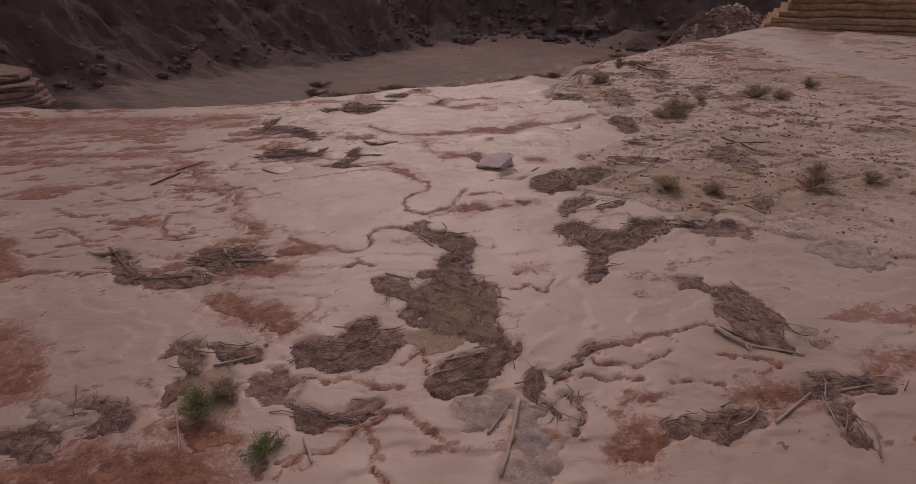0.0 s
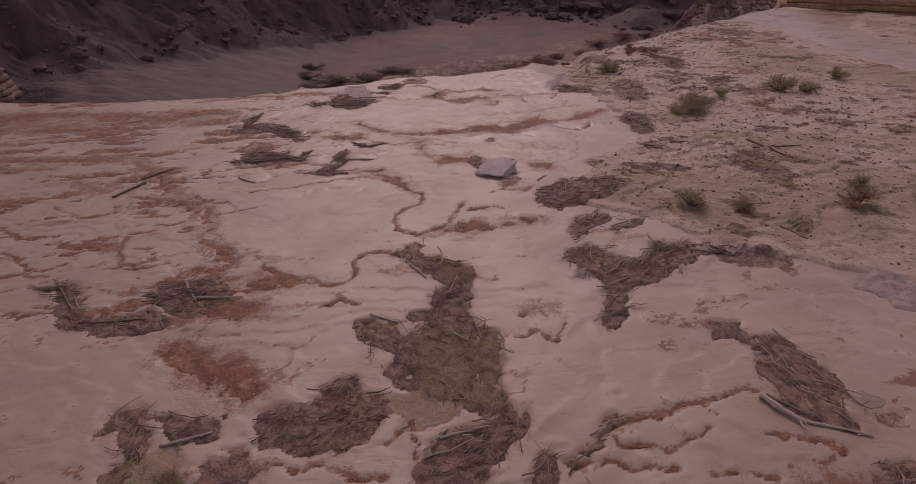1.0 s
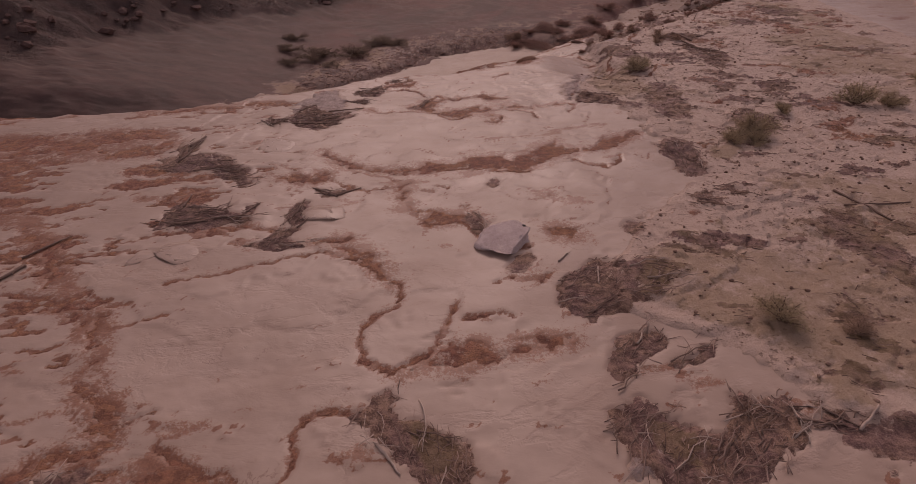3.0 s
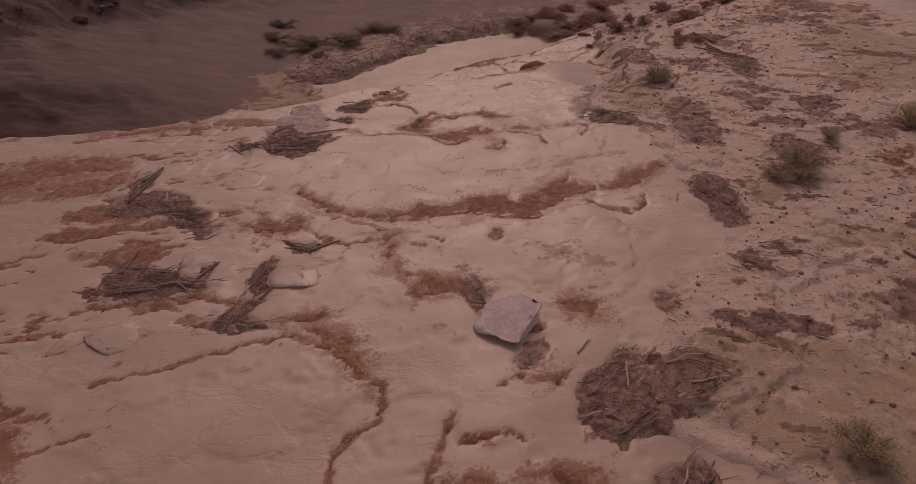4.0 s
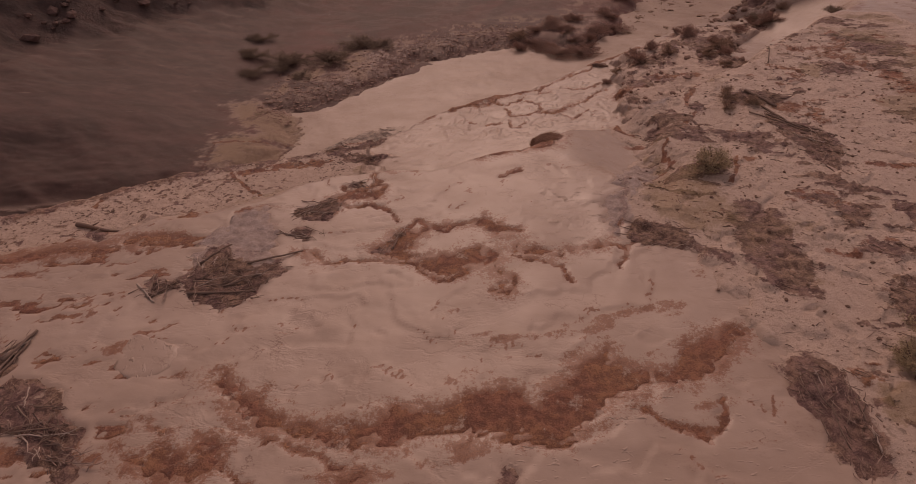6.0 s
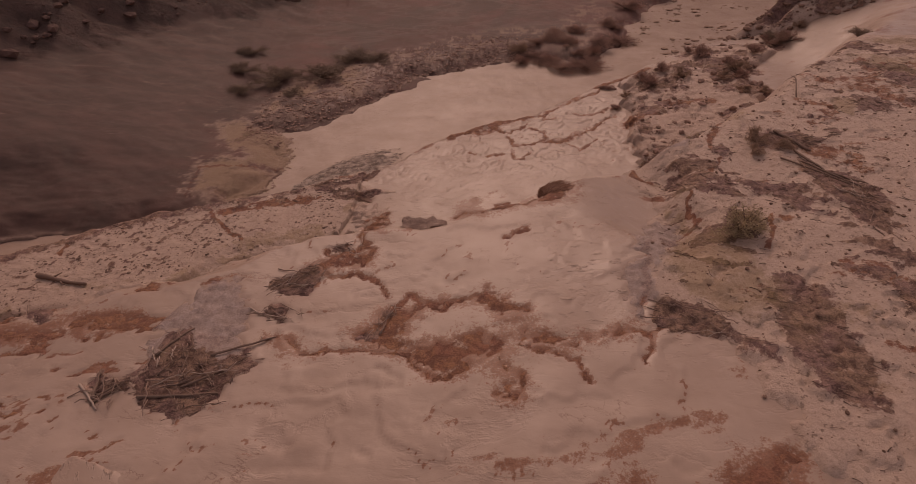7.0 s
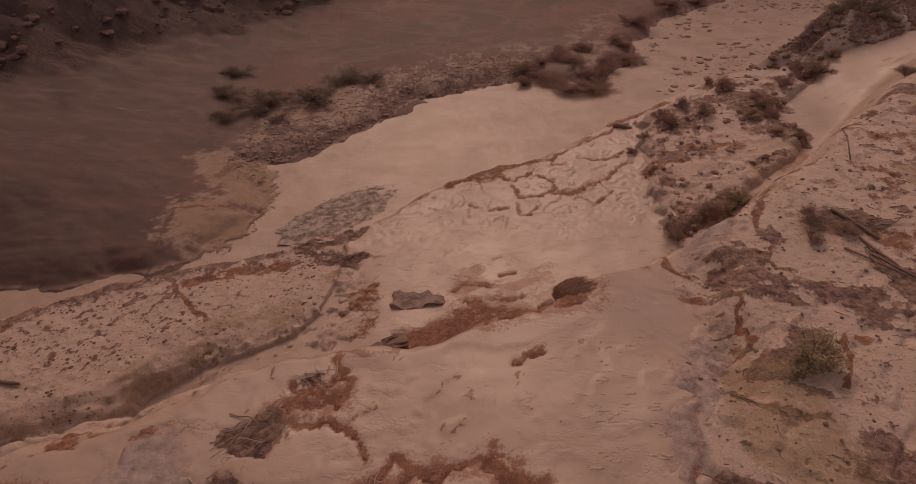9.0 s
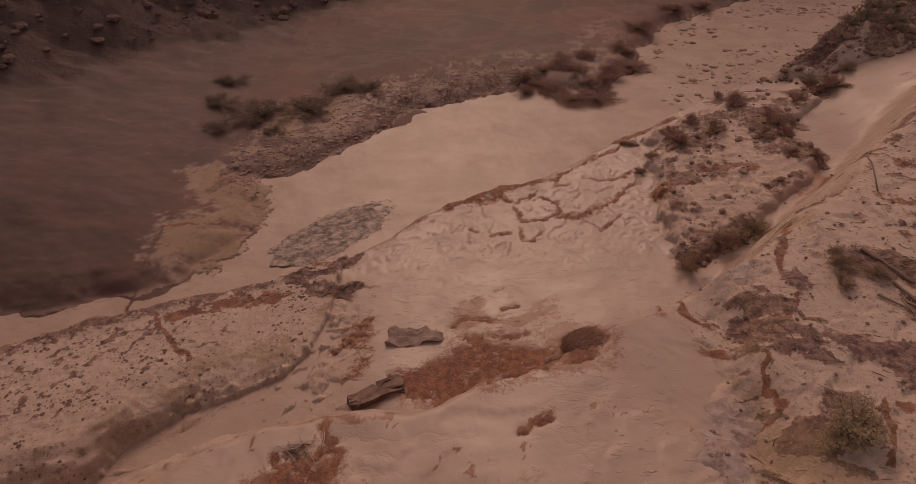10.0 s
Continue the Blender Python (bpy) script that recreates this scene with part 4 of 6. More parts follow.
area("dirt_and_shade", (5.63, 23.15), (6.29, 23.22), (6.46, 22.72), (6.40, 21.86), (6.54, 21.47), (6.12, 20.80), (5.58, 20.83), (5.55, 21.33), (5.42, 21.81), (5.43, 22.34))
area("dirt_and_shade", (6.59, 26.53), (7.12, 26.69), (7.16, 26.26), (6.59, 26.00))
area("ochre", (4.66, 23.74), (4.85, 23.72), (4.71, 23.34), (4.50, 23.28))
area("ochre", (10.32, 30.52), (11.20, 30.50), (10.48, 29.52), (10.10, 29.85))
area("dirt_and_shade", (10.97, 30.88), (11.83, 30.32), (11.59, 29.51), (10.73, 29.69))
area("red", (-8.75, 22.32), (-6.05, 22.95), (-5.32, 23.11), (-4.94, 23.06), (-5.18, 22.82), (-5.68, 22.60), (-8.48, 22.01))
area("debris", (-10.05, 26.30), (-6.45, 23.22), (-6.21, 22.83), (-6.42, 22.83))
patch("crack", .03, (2.18, 30.75), (1.67, 30.69))
patch("crack", .03, (4.43, 34.17), (4.71, 33.63), (5.41, 34.29))
patch("crack", .04, (4.81, 27.36), (4.64, 27.44), (4.49, 27.64), (5.38, 30.24))
patch("crack", .04, (7.61, 30.24), (6.59, 28.69), (6.44, 28.00), (6.55, 27.69), (5.74, 26.75), (5.54, 26.51))
patch("crack", .04, (5.33, 26.42), (5.23, 25.92), (5.24, 25.50), (5.02, 25.25), (4.24, 24.71), (3.94, 24.40))
patch("crack", .04, (4.62, 26.81), (4.90, 26.52))
area("ochre", (4.82, 26.29), (4.99, 26.31), (4.96, 25.87), (4.79, 25.84))
area("grey", (4.27, 25.69), (5.01, 25.66), (4.91, 25.18), (4.07, 24.56), (3.76, 24.24), (3.88, 24.77))
patch("crack", .04, (6.63, 25.39), (6.42, 24.82), (6.13, 24.38))
area("dirt_and_shade", (7.62, 28.79), (8.23, 28.91), (8.66, 28.52), (8.68, 28.02), (8.07, 28.05), (7.56, 28.26))
area("dirt_and_shade", (6.46, 26.70), (7.19, 26.66), (7.13, 26.40), (6.54, 26.31))
area("dirt_and_shade", (6.37, 28.18), (6.75, 28.32), (6.82, 27.82), (6.49, 27.55))
area("grey", (6.70, 31.35), (7.22, 30.87), (5.89, 28.31), (5.25, 28.20))
area("red", (-2.14, 24.36), (-1.91, 24.70), (-1.42, 24.59), (-1.13, 24.76), (-1.13, 24.25), (-2.12, 24.26))
area("debris", (-1.91, 24.87), (-1.73, 24.96), (-1.54, 24.82), (-1.68, 24.72))
patch("crack", .04, (-1.47, 25.34), (-1.32, 24.96), (-1.17, 24.81), (-1.14, 24.59))
patch("crack", .04, (-7.03, 30.93), (-6.58, 30.33), (-6.09, 29.75), (-5.55, 29.38))
patch("crack", .03, (-4.15, 31.40), (-4.69, 31.17), (-3.75, 31.63))
patch("crack", .03, (1.40, 25.11), (1.74, 25.24), (1.92, 25.29))
area("red", (-0.61, 28.08), (0.07, 28.00), (0.94, 25.93), (2.05, 26.23), (2.64, 29.25), (2.13, 29.44), (1.48, 29.67), (0.67, 30.05), (0.45, 29.49), (-0.01, 29.11), (-0.66, 28.86))
# dark wedge below the lip, the scarp's shade put into the cover
area("dirt_and_shade", (-1.74, 28.13), (-1.15, 28.56), (-0.92, 28.89), (-0.77, 28.61), (-1.00, 28.23), (-1.47, 27.99))
area("red", (3.91, 29.74), (3.47, 29.52), (2.89, 29.22), (2.60, 28.94), (2.15, 26.26), (2.79, 26.28), (2.94, 26.53))
patch("crack", .03, (0.39, 30.28), (0.82, 30.53), (1.52, 30.34))
patch("crack", .03, (1.08, 29.89), (1.75, 29.72), (2.17, 29.86))
patch("crack", .03, (0.76, 14.15), (1.09, 14.32), (1.61, 14.19), (1.85, 14.45))
patch("crack", .03, (1.04, 15.17), (1.39, 15.27), (1.57, 15.36))
# the shade below the flat boulder's undercut right side, painted on
area("dirt_and_shade", (1.10, 14.52), (1.37, 15.03), (1.57, 15.32), (1.46, 14.81), (1.25, 14.41))
patch("crack", .03, (-2.14, 18.38), (-1.56, 18.20), (-0.99, 18.09))
patch("crack", .03, (1.12, 13.40), (0.72, 13.43), (0.32, 13.28))
patch("crack", .025, (-5.17, 13.18), (-4.65, 13.34), (-4.31, 13.50))
patch("red", .05, (-6.19, 11.14), (-6.33, 11.61), (-6.49, 12.14))
patch("red", .1, (-8.30, 16.19), (-7.41, 15.44), (-6.66, 14.33))
patch("red", .06, (-6.90, 18.82), (-5.76, 18.81), (-4.48, 18.16))
patch("red", .12, (-12.15, 14.88), (-11.33, 15.56), (-10.14, 15.74))
patch("red", .1, (-11.03, 13.25), (-10.52, 13.78), (-9.46, 13.97))
patch("red", .08, (-13.59, 17.46), (-11.94, 17.71), (-10.63, 17.96))
patch("red", .1, (-12.14, 16.31), (-9.87, 16.49), (-8.62, 16.73))
patch("crack", .04, (-4.71, 14.32), (-3.44, 14.74), (-2.27, 15.19), (-1.29, 14.76))
patch("crack", .03, (-3.06, 18.48), (-1.85, 17.54), (-0.80, 17.84))
patch("crack", .03, (-0.41, 16.72), (0.27, 16.13), (0.78, 16.47))
patch("crack", .04, (-8.91, 11.26), (-8.59, 11.55), (-7.63, 10.97))
patch("crack", .03, (-9.29, 12.49), (-8.46, 11.99), (-7.90, 12.15))
patch("crack", .03, (-8.75, 10.47), (-8.24, 10.22), (-8.05, 10.46))
patch("crack", .03, (-8.79, 13.55), (-7.79, 12.98), (-7.32, 13.17))
area("ochre", (-11.48, 43.78), (-10.56, 44.30), (-8.78, 43.75), (-7.84, 43.19), (-7.22, 41.69), (-7.14, 40.34), (-7.40, 39.51), (-8.48, 39.96), (-9.47, 40.83), (-10.37, 41.31))
area("ochre", (-10.95, 39.57), (-10.31, 40.41), (-8.48, 39.96), (-7.40, 39.51), (-7.55, 38.34), (-8.14, 37.29), (-9.11, 36.95), (-10.10, 37.30), (-10.75, 37.32))
area("ochre", (-0.47, 9.32), (0.17, 9.19), (0.66, 8.66), (0.60, 7.57), (0.14, 7.46), (-0.40, 7.71), (-0.71, 8.20))
area("ochre", (-0.55, 11.45), (-0.05, 11.33), (0.20, 10.99), (0.12, 10.57), (-0.19, 10.68), (-0.44, 11.00))
area("ochre", (2.52, 11.42), (2.86, 11.16), (3.22, 10.82), (2.90, 10.52), (2.54, 10.85))
patch("debris", .2, (-3.16, 31.94), (-2.37, 31.81), (-2.09, 32.04))
patch("debris", .15, (-3.85, 32.31), (-2.95, 32.55), (-2.26, 33.33))
patch("red", .2, (-6.49, 30.74), (-5.37, 31.27), (-4.12, 31.59))
patch("debris", .4, (6.52, 31.91), (7.61, 32.40), (8.44, 32.93))
patch("debris", .35, (10.67, 41.10), (12.35, 41.36), (13.97, 40.53))
patch("debris", .35, (10.96, 38.59), (11.38, 37.70), (11.86, 35.92))
patch("debris", .3, (7.78, 37.53), (9.38, 38.16))
patch("red", .3, (8.28, 36.14), (9.60, 35.76))
patch("debris", .25, (11.78, 39.53), (12.48, 38.34))
patch("red", .3, (6.69, 35.09), (7.50, 35.43))
patch("dirt_and_shade", .3, (-9.98, 41.98), (-9.41, 43.49))
patch("red", .12, (-1.07, 34.55), (-0.37, 35.21), (0.19, 35.76), (0.97, 36.30), (1.58, 36.95), (1.99, 36.99))
patch("crack", .06, (1.97, 36.82), (2.53, 36.38), (2.97, 36.88), (3.75, 36.76))
patch("red", .1, (3.73, 36.66), (4.18, 37.05), (4.85, 37.41), (5.23, 37.79))
patch("crack", .05, (5.23, 37.79), (6.02, 38.13), (6.60, 38.80))
patch("red", .2, (1.04, 35.79), (1.51, 35.68), (1.91, 35.93))
patch("crack", .045, (1.94, 36.45), (2.12, 35.71), (2.54, 35.52), (2.84, 35.70), (3.18, 36.13))
patch("crack", .045, (3.23, 35.76), (3.46, 35.40), (3.71, 35.16), (3.75, 34.82))
patch("crack", .045, (2.42, 35.24), (2.53, 34.47), (3.25, 34.46), (3.75, 34.78))
patch("red", .13, (3.70, 34.53), (4.22, 34.43), (4.74, 34.62), (5.34, 35.05))
patch("crack", .06, (5.34, 35.05), (5.74, 35.57), (6.35, 36.00))
patch("crack", .05, (4.87, 36.51), (5.13, 36.32), (5.71, 36.31), (6.37, 36.61))
patch("crack", .05, (2.49, 34.09), (2.48, 33.54), (2.78, 33.47), (3.09, 33.92))
patch("red", .1, (3.87, 36.24), (4.19, 36.23))
patch("crack", .03, (1.00, 34.42), (1.17, 34.17))
patch("crack", .03, (1.60, 33.85), (2.13, 33.94))
patch("debris", .15, (-3.86, 32.12), (-2.96, 31.95), (-2.28, 31.64))


# ---- ground and water ----
BASE = base_height(X, Y)
RISE, bank, wall = far_height(X, Y)
land = np.maximum(inside(X + 0.25 * LUMP + 0.08 * FINE, Y + 0.25 * FLOW, LAND), inside(X + 0.5 * LUMP, Y + 0.4 * FLOW, EAST))
island = inside(X + 0.4 * LUMP, Y + 0.3 * FLOW, ISLAND)
shelf = step(-0.6, 0.4, along(X, LIP) - Y)
block = (X < -2.4) & (Y > along(X, BLOCK) - 0.45) & (Y < along(X, RIM) + 1.5)
dry = np.maximum(step(-0.05, 0.35, land), step(-0.1, 0.4, island))
dry = np.maximum(dry, step(-0.1, 0.5, inside(X + 0.3 * LUMP, Y, CRAGS)))
hill = inside(X + 0.5 * LUMP, Y + 0.5 * FLOW, HILL)
dry = np.maximum(dry, step(-0.1, 0.3, hill))
dry = np.where(block, 1.0, dry)
crust = step(-0.9, -1.8, X + 0.5 * LUMP) * step(-7.5, -6.5, X) * step(0.35, -0.1, along(X, LIP) - Y + 0.4 * LUMP) * step(1.5, 2.0, along(X, BLOCK) - Y + 0.3 * LUMP)
dry = np.maximum(dry, 0.75 * crust * step(-0.35, 0.0, FLOW + 0.6 * FINE + 0.3 * LUMP))
apron = step(-1.5, -3.0, X) * step(0.5, -0.2, along(X, LIP) - Y) * (Y < along(X, BLOCK) - 0.2)   # pale crusted slope under the lip
spill = step(-0.2, 0.4, FLOW + 0.5 * FINE) * apron
ragged = 1.6 * fbm(X, Y, 0.35, 5, 431)
out = np.maximum(step(-14, -17, X + ragged), step(2.2, 0.9, Y + ragged))
C = COVER
# low scalloped ledges under the sheeting water
terrace = 6.5 * fbm(X, Y, 0.24, 4, 161, 1.5, 10) + 0.45 * LUMP + 0.22 * FINE + 0.1 * MICRO
part_of = terrace - np.floor(terrace)
LEDGE = (0.02 * (np.floor(terrace) + step(0.86, 1.0, part_of)) - 0.019 * terrace) * shelf * (1 - dry)
scarp = 5.0 * fbm(X, Y, 0.3, 5, 163, 1.7, 50) + 0.6 * LUMP + 0.3 * FINE + 0.08 * MICRO   # small worn scarps over the dry slope
scarp_part = scarp - np.floor(scarp)
on_slope = step(0.2, 0.8, land) * step(10.5, 13, Y)
SCARP = (0.05 * (np.floor(scarp) + step(0.92, 1.0, scarp_part)) - 0.048 * scarp) * on_slope
ledge_zone = (along(X, RIM) > Y) * (1 - shelf) * (X > -2.5) * (X < 9)
tread = 4.0 * fbm(X, Y, 0.34, 5, 171, 1.5, 30) + 0.9 * LUMP + 0.4 * FINE
tread_part = tread - np.floor(tread)
LEDGE = LEDGE + (0.05 * (np.floor(tread) + step(0.82, 1.0, tread_part)) - 0.048 * tread) * ledge_zone * step(31.5, 33.5, Y + LUMP)
# thin shading along each ledge's edge, painted into the water's colour
ledge_shade = step(0.84, 0.93, part_of) * step(1.0, 0.95, part_of) * shelf * (1 - dry) * step(0.05, 0.35, LUMP + FLOW)


def add(kind, field):
    C[kind] = np.maximum(C[kind], field)


STAIN_SHADE = np.maximum(STAIN_SHADE, 0.75 * ledge_shade)
# the same painted edge lines on the treads of the lower ledge
STAIN_SHADE = np.maximum(STAIN_SHADE, 0.5 * step(0.8, 0.9, tread_part) * step(1.0, 0.95, tread_part) * ledge_zone * step(31.5, 33.5, Y + LUMP) * step(-0.1, 0.3, LUMP + FLOW))
# loose dabs of dark soil over the slope, thin streaks over the shallow left of the shelf
on_land = step(0.2, 0.8, land)
dabs = fbm(X, Y, 1.0, 6, 81, 1.5, -18) + 0.4 * fbm(X, Y, 5.0, 3, 83, 2.2, -20)
add("dirt_and_shade", 0.85 * step(0.37, 0.47, dabs + 0.09 * step(17, 23, Y)) * on_land * step(9.5, 12, Y))
add("dirt_and_shade", 0.85 * step(0.38, 0.46, fbm(X, Y, 2.6, 4, 89, 2.2, -25) + 0.25 * SPIKE) * on_land * step(8.5, 11, Y))
# a broken dark line along the riser of each scarp
add("dirt_and_shade", 0.7 * step(0.92, 0.96, scarp_part) * step(1.0, 0.97, scarp_part) * step(0.0, 0.3, FLOW + LUMP) * on_slope)
add("red", 0.6 * step(0.22, 0.42, fbm(X, Y, 1.1, 5, 85, 1.6, -18) + 0.2 * FINE) * on_land * step(12, 16, Y))
add("ochre", 0.75 * step(-0.15, 0.35, fbm(X, Y, 0.4, 5, 87, 1.4, -18)) * on_land * step(9, 12, Y))
left = step(-1.5, -5.0, X) * step(6.5, 9, Y) * shelf * (1 - dry)
streaks = step(0.14, 0.26, -0.22 * step(18, 13.5, Y) + fbm(X, Y, 2.2, 6, 91, 3.0, 8) + 0.45 * fbm(X, Y, 8.0, 3, 97, 2.5, 12) + 0.4 * fbm(X, Y, 0.3, 2, 99)) * left
add("red", 0.75 * streaks)
STAIN_SHADE = np.maximum(STAIN_SHADE, 0.58 * streaks)
STAIN_SHADE = np.maximum(STAIN_SHADE, 0.6 * step(0.25, 0.6, FLOW) * shelf * (1 - dry))
# wet red rock of the alcove; the tint also paints in its shade
alcove = ledge_zone * step(0.6, -0.6, np.hypot(X - 1.8, (Y - 29.4) * 0.7) - 1.6)
STAIN_SHADE = np.maximum(STAIN_SHADE, 0.95 * step(-0.6, 0.3, fbm(X, Y, 1.8, 5, 93, 2.2, 25)) * alcove)
# red rock close below the lip, deepened in colour for the shade there
under_lip = step(2.6, 1.9, Y - along(X, LIP)) * step(0.3, 0.7, Y - along(X, LIP)) * step(-0.4, 0.3, X) * step(3.6, 3.0, X)
add("red", 0.85 * under_lip)
add("red", 0.8 * step(0.1, 0.4, fbm(X, Y, 1.2, 6, 95, 3.0, 5)) * step(-3.0, -6.0, X) * step(15.5, 19.0, Y) * shelf)
add("dirt_and_shade", 0.85 * step(0.0, 0.4, hill) * step(-0.25, 0.15, fbm(X, Y, 0.9, 5, 421)))
add("dirt_and_shade", 0.75 * step(0.05, 0.5, island) * step(-0.05, 0.3, fbm(X, Y, 0.9, 5, 181)))
add("red", 0.7 * step(0.0, 0.45, fbm(X, Y, 1.3, 5, 191, 2.5, 25)) * np.maximum(apron, crust) * step(0.6, 1.0, along(X, BLOCK) - Y))
spots = step(0.34, 0.46, fbm(X, Y, 8.5, 1, 101) + 0.2 * fbm(X, Y, 0.5, 2, 105)) * block * step(0.0, 0.4, along(X, RIM) - Y - 0.1) * step(0.7, 1.3, Y - along(X, BLOCK)) * step(-4.0, -5.2, X + 0.6 * LUMP)
add("dirt_and_shade", 0.7 * spots)
add("ochre", 0.7 * block * step(1.6, 0.6, Y - along(X, BLOCK) + 0.5 * LUMP) * step(-0.3, 0.3, LUMP + FLOW))
rim_band = np.exp(-((along(X, RIM) - Y - 0.35 + 0.3 * LUMP) / 0.3) ** 2) * (X < 9) * (X > -20)
add("red", 0.8 * rim_band * step(-0.35, 0.15, fbm(X, Y, 0.7, 3, 205)))
add("dirt_and_shade", 0.8 * rim_band * step(-3, -5, X))

side_stream = step(9, 11, X) * step(27, 30, Y) * (1 - dry) * (1 - step(-0.4, 0.6, Y - along(X, RIM)))
STAIN_SHADE = np.maximum(STAIN_SHADE, 0.62 * step(0.05, 0.4, fbm(X, Y, 0.9, 5, 401, 1.5, 40) + 0.2 * LUMP) * side_stream)
bank_crust = step(0.2, 0.8, bank) * step(5.5, 3.5, bank) * step(-11, -9, X) * step(16, 8, X)
web = np.minimum(np.abs(fbm(X, Y, 0.55, 5, 221)), np.abs(fbm(X, Y, 0.8, 5, 227)))
add("grey", 0.85 * step(0.06, 0.01, web) * bank_crust * step(-9, -6, X) * step(3, 0, X))
add("ochre", 0.8 * step(-0.2, 0.3, fbm(X, Y, 0.6, 5, 223)) * bank_crust * step(-3, -6, X))
# where the mud sheet ends: its rounded lip stands a little above the bare ground
worn_edge = 0.26 * FINE + 0.24 * LUMP + 0.2 * MICRO
bare = np.maximum.reduce([C["debris"], C["dirt_and_shade"], C["grey"], 0.8 * C["red"], 0.9 * C["ochre"], 0.75 * C["crack"]])
edge = bare + worn_edge * step(0.05, 0.4, bare)
gone = step(0.42, 0.58, edge)
REL = -0.03 + 0.03 * step(0.3, 0.48, edge) + 0.012 * gone * (FINE + LUMP) + 0.02 * step(0.4, 0.9, C["debris"]) * (1 + LUMP + FINE) + 0.03 * step(0.4, 0.9, C["grey"]) * (1 + FINE)
REL = np.maximum(REL, -0.05 + dry * (0.12 + 0.035 * LUMP + 0.02 * FINE + 0.02 * gone))
REL = np.where(block, 0.12 + 0.03 * LUMP + 0.03 * FINE, REL)
REL = REL + 0.2 * step(-0.05, 0.3, island + 0.2 * LUMP) * (1 + 0.3 * LUMP + 0.15 * FINE) + out * 0.2 + spill * 0.1 + 1.1 * step(0.0, 1.6, hill) * (1 + 0.4 * LUMP + 0.2 * FINE)
REL = REL + step(0.2, 0.8, rim_band) * (0.05 + 0.05 * LUMP) * step(-0.3, 0.5, fbm(X, Y, 0.7, 3, 201))
crag = inside(X, Y, CRAGS)
river = step(0.2, -0.4, along(X, RIM) - Y) * (bank < 0)
REL = np.where(river > 0.5, -0.1 + 0.16 * step(0.3, 0.7, edge), REL)
SKIN = 0.045 * fbm(X, Y, 0.7, 3, 121) + 0.01 * FLOW * shelf + LEDGE + SCARP
Z = BASE + SKIN + lerp(REL, RISE + 0.05, step(-0.9, 0.5, bank + 0.9 * fbm(X, Y, 0.6, 4, 171)))
Z = Z + np.where(wall > -6, 1, 0) * 0.5 * fbm(X, Y, 0.5, 5, 131) * step(-6, 2, wall)
WZ = BASE + SKIN + 0.006 * FINE + (0.012 + 0.005 * step(0.5, 0.1, edge) - 0.024 * gone) * (1 - river)
rapid = np.maximum(step(1.6, 0.2, np.hypot((X - 3.3) / 1.6, (Y - 24.3) / 2.6)), step(1.5, 0.2, np.hypot((X - 2.6) / 2.2, (Y - 18.4) / 1.2)))
rapid = np.maximum(np.maximum(rapid, 0.6 * ledge_zone), 0.8 * step(14, 17, X) * (Y > 22))
rapid = np.maximum(rapid, 0.9 * side_stream)


def grid_mesh(name, xs, ys, z, keep=None):
    h, w = z.shape
    co = np.empty((h * w, 3), np.float32)
    gxx, gyy = np.meshgrid(xs, ys)
    co[:, 0], co[:, 1], co[:, 2] = gxx.ravel(), gyy.ravel(), z.ravel()
    idx = np.arange(h * w).reshape(h, w)
    quads = np.stack([idx[:-1, :-1], idx[:-1, 1:], idx[1:, 1:], idx[1:, :-1]], -1)
    quads = quads[keep] if keep is not None else quads.reshape(-1, 4)
    used = np.arange(h * w)
    if keep is not None:
        used, flat = np.unique(quads, return_inverse=True)
        quads, co = flat.reshape(-1, 4), co[used]
    me = bpy.data.meshes.new(name)
    me.vertices.add(len(co))
    me.vertices.foreach_set("co", co.ravel())
    me.loops.add(quads.size)
    me.loops.foreach_set("vertex_index", quads.ravel().astype(np.int32))
    me.polygons.add(len(quads))
    me.polygons.foreach_set("loop_start", np.arange(0, quads.size, 4, dtype=np.int32))
    me.polygons.foreach_set("use_smooth", np.ones(len(quads), bool))
    me.update(calc_edges=True)
    return me, used


def colour_layer(me, name, *channels):
    a = me.attributes.new(name, "FLOAT_COLOR", "POINT")
    a.data.foreach_set("color", np.stack([np.asarray(c, np.float32).ravel() for c in channels], -1).ravel())


me, _ = grid_mesh("ground", gx, gy, Z)
valley = np.maximum(step(-0.2, 0.3, bank), river) * (1 - 0.75 * step(0.25, 0.75, C["ochre"] + C["grey"] + 0.4 * LUMP + 0.3 * FINE + 0.2 * FLOW)) * (1 - 0.55 * bank_crust * step(-0.2, 0.3, LUMP + FLOW))
# scree; the first term paints the left valley darker for its shade and haze
talus_and_shade = np.maximum(0.8 * step(-7, -15, X + 2 * fbm(X, Y, 0.3, 3, 145)), np.maximum(step(-2.5, 1.5, wall + 2.5 * fbm(X, Y, 0.3, 3, 141)), 0.75 * step(-0.1, 0.3, fbm(X, Y, 0.2, 4, 151)) * step(-3, -12, X)))
colour_layer(me, "cover", np.maximum(C["red"], C["crack"]), np.maximum(C["debris"], 0.76 * C["dirt_and_shade"]), C["ochre"], C["grey"])
colour_layer(me, "place", valley * (1 - step(0, 2, crag)), talus_and_shade, np.maximum(dry, out), REL)
ground = tagged(new("ground", me), "pinkish silt and red sandstone shelf of a desert canyon", "ground", kind="structure")
me.materials.append(GROUND)

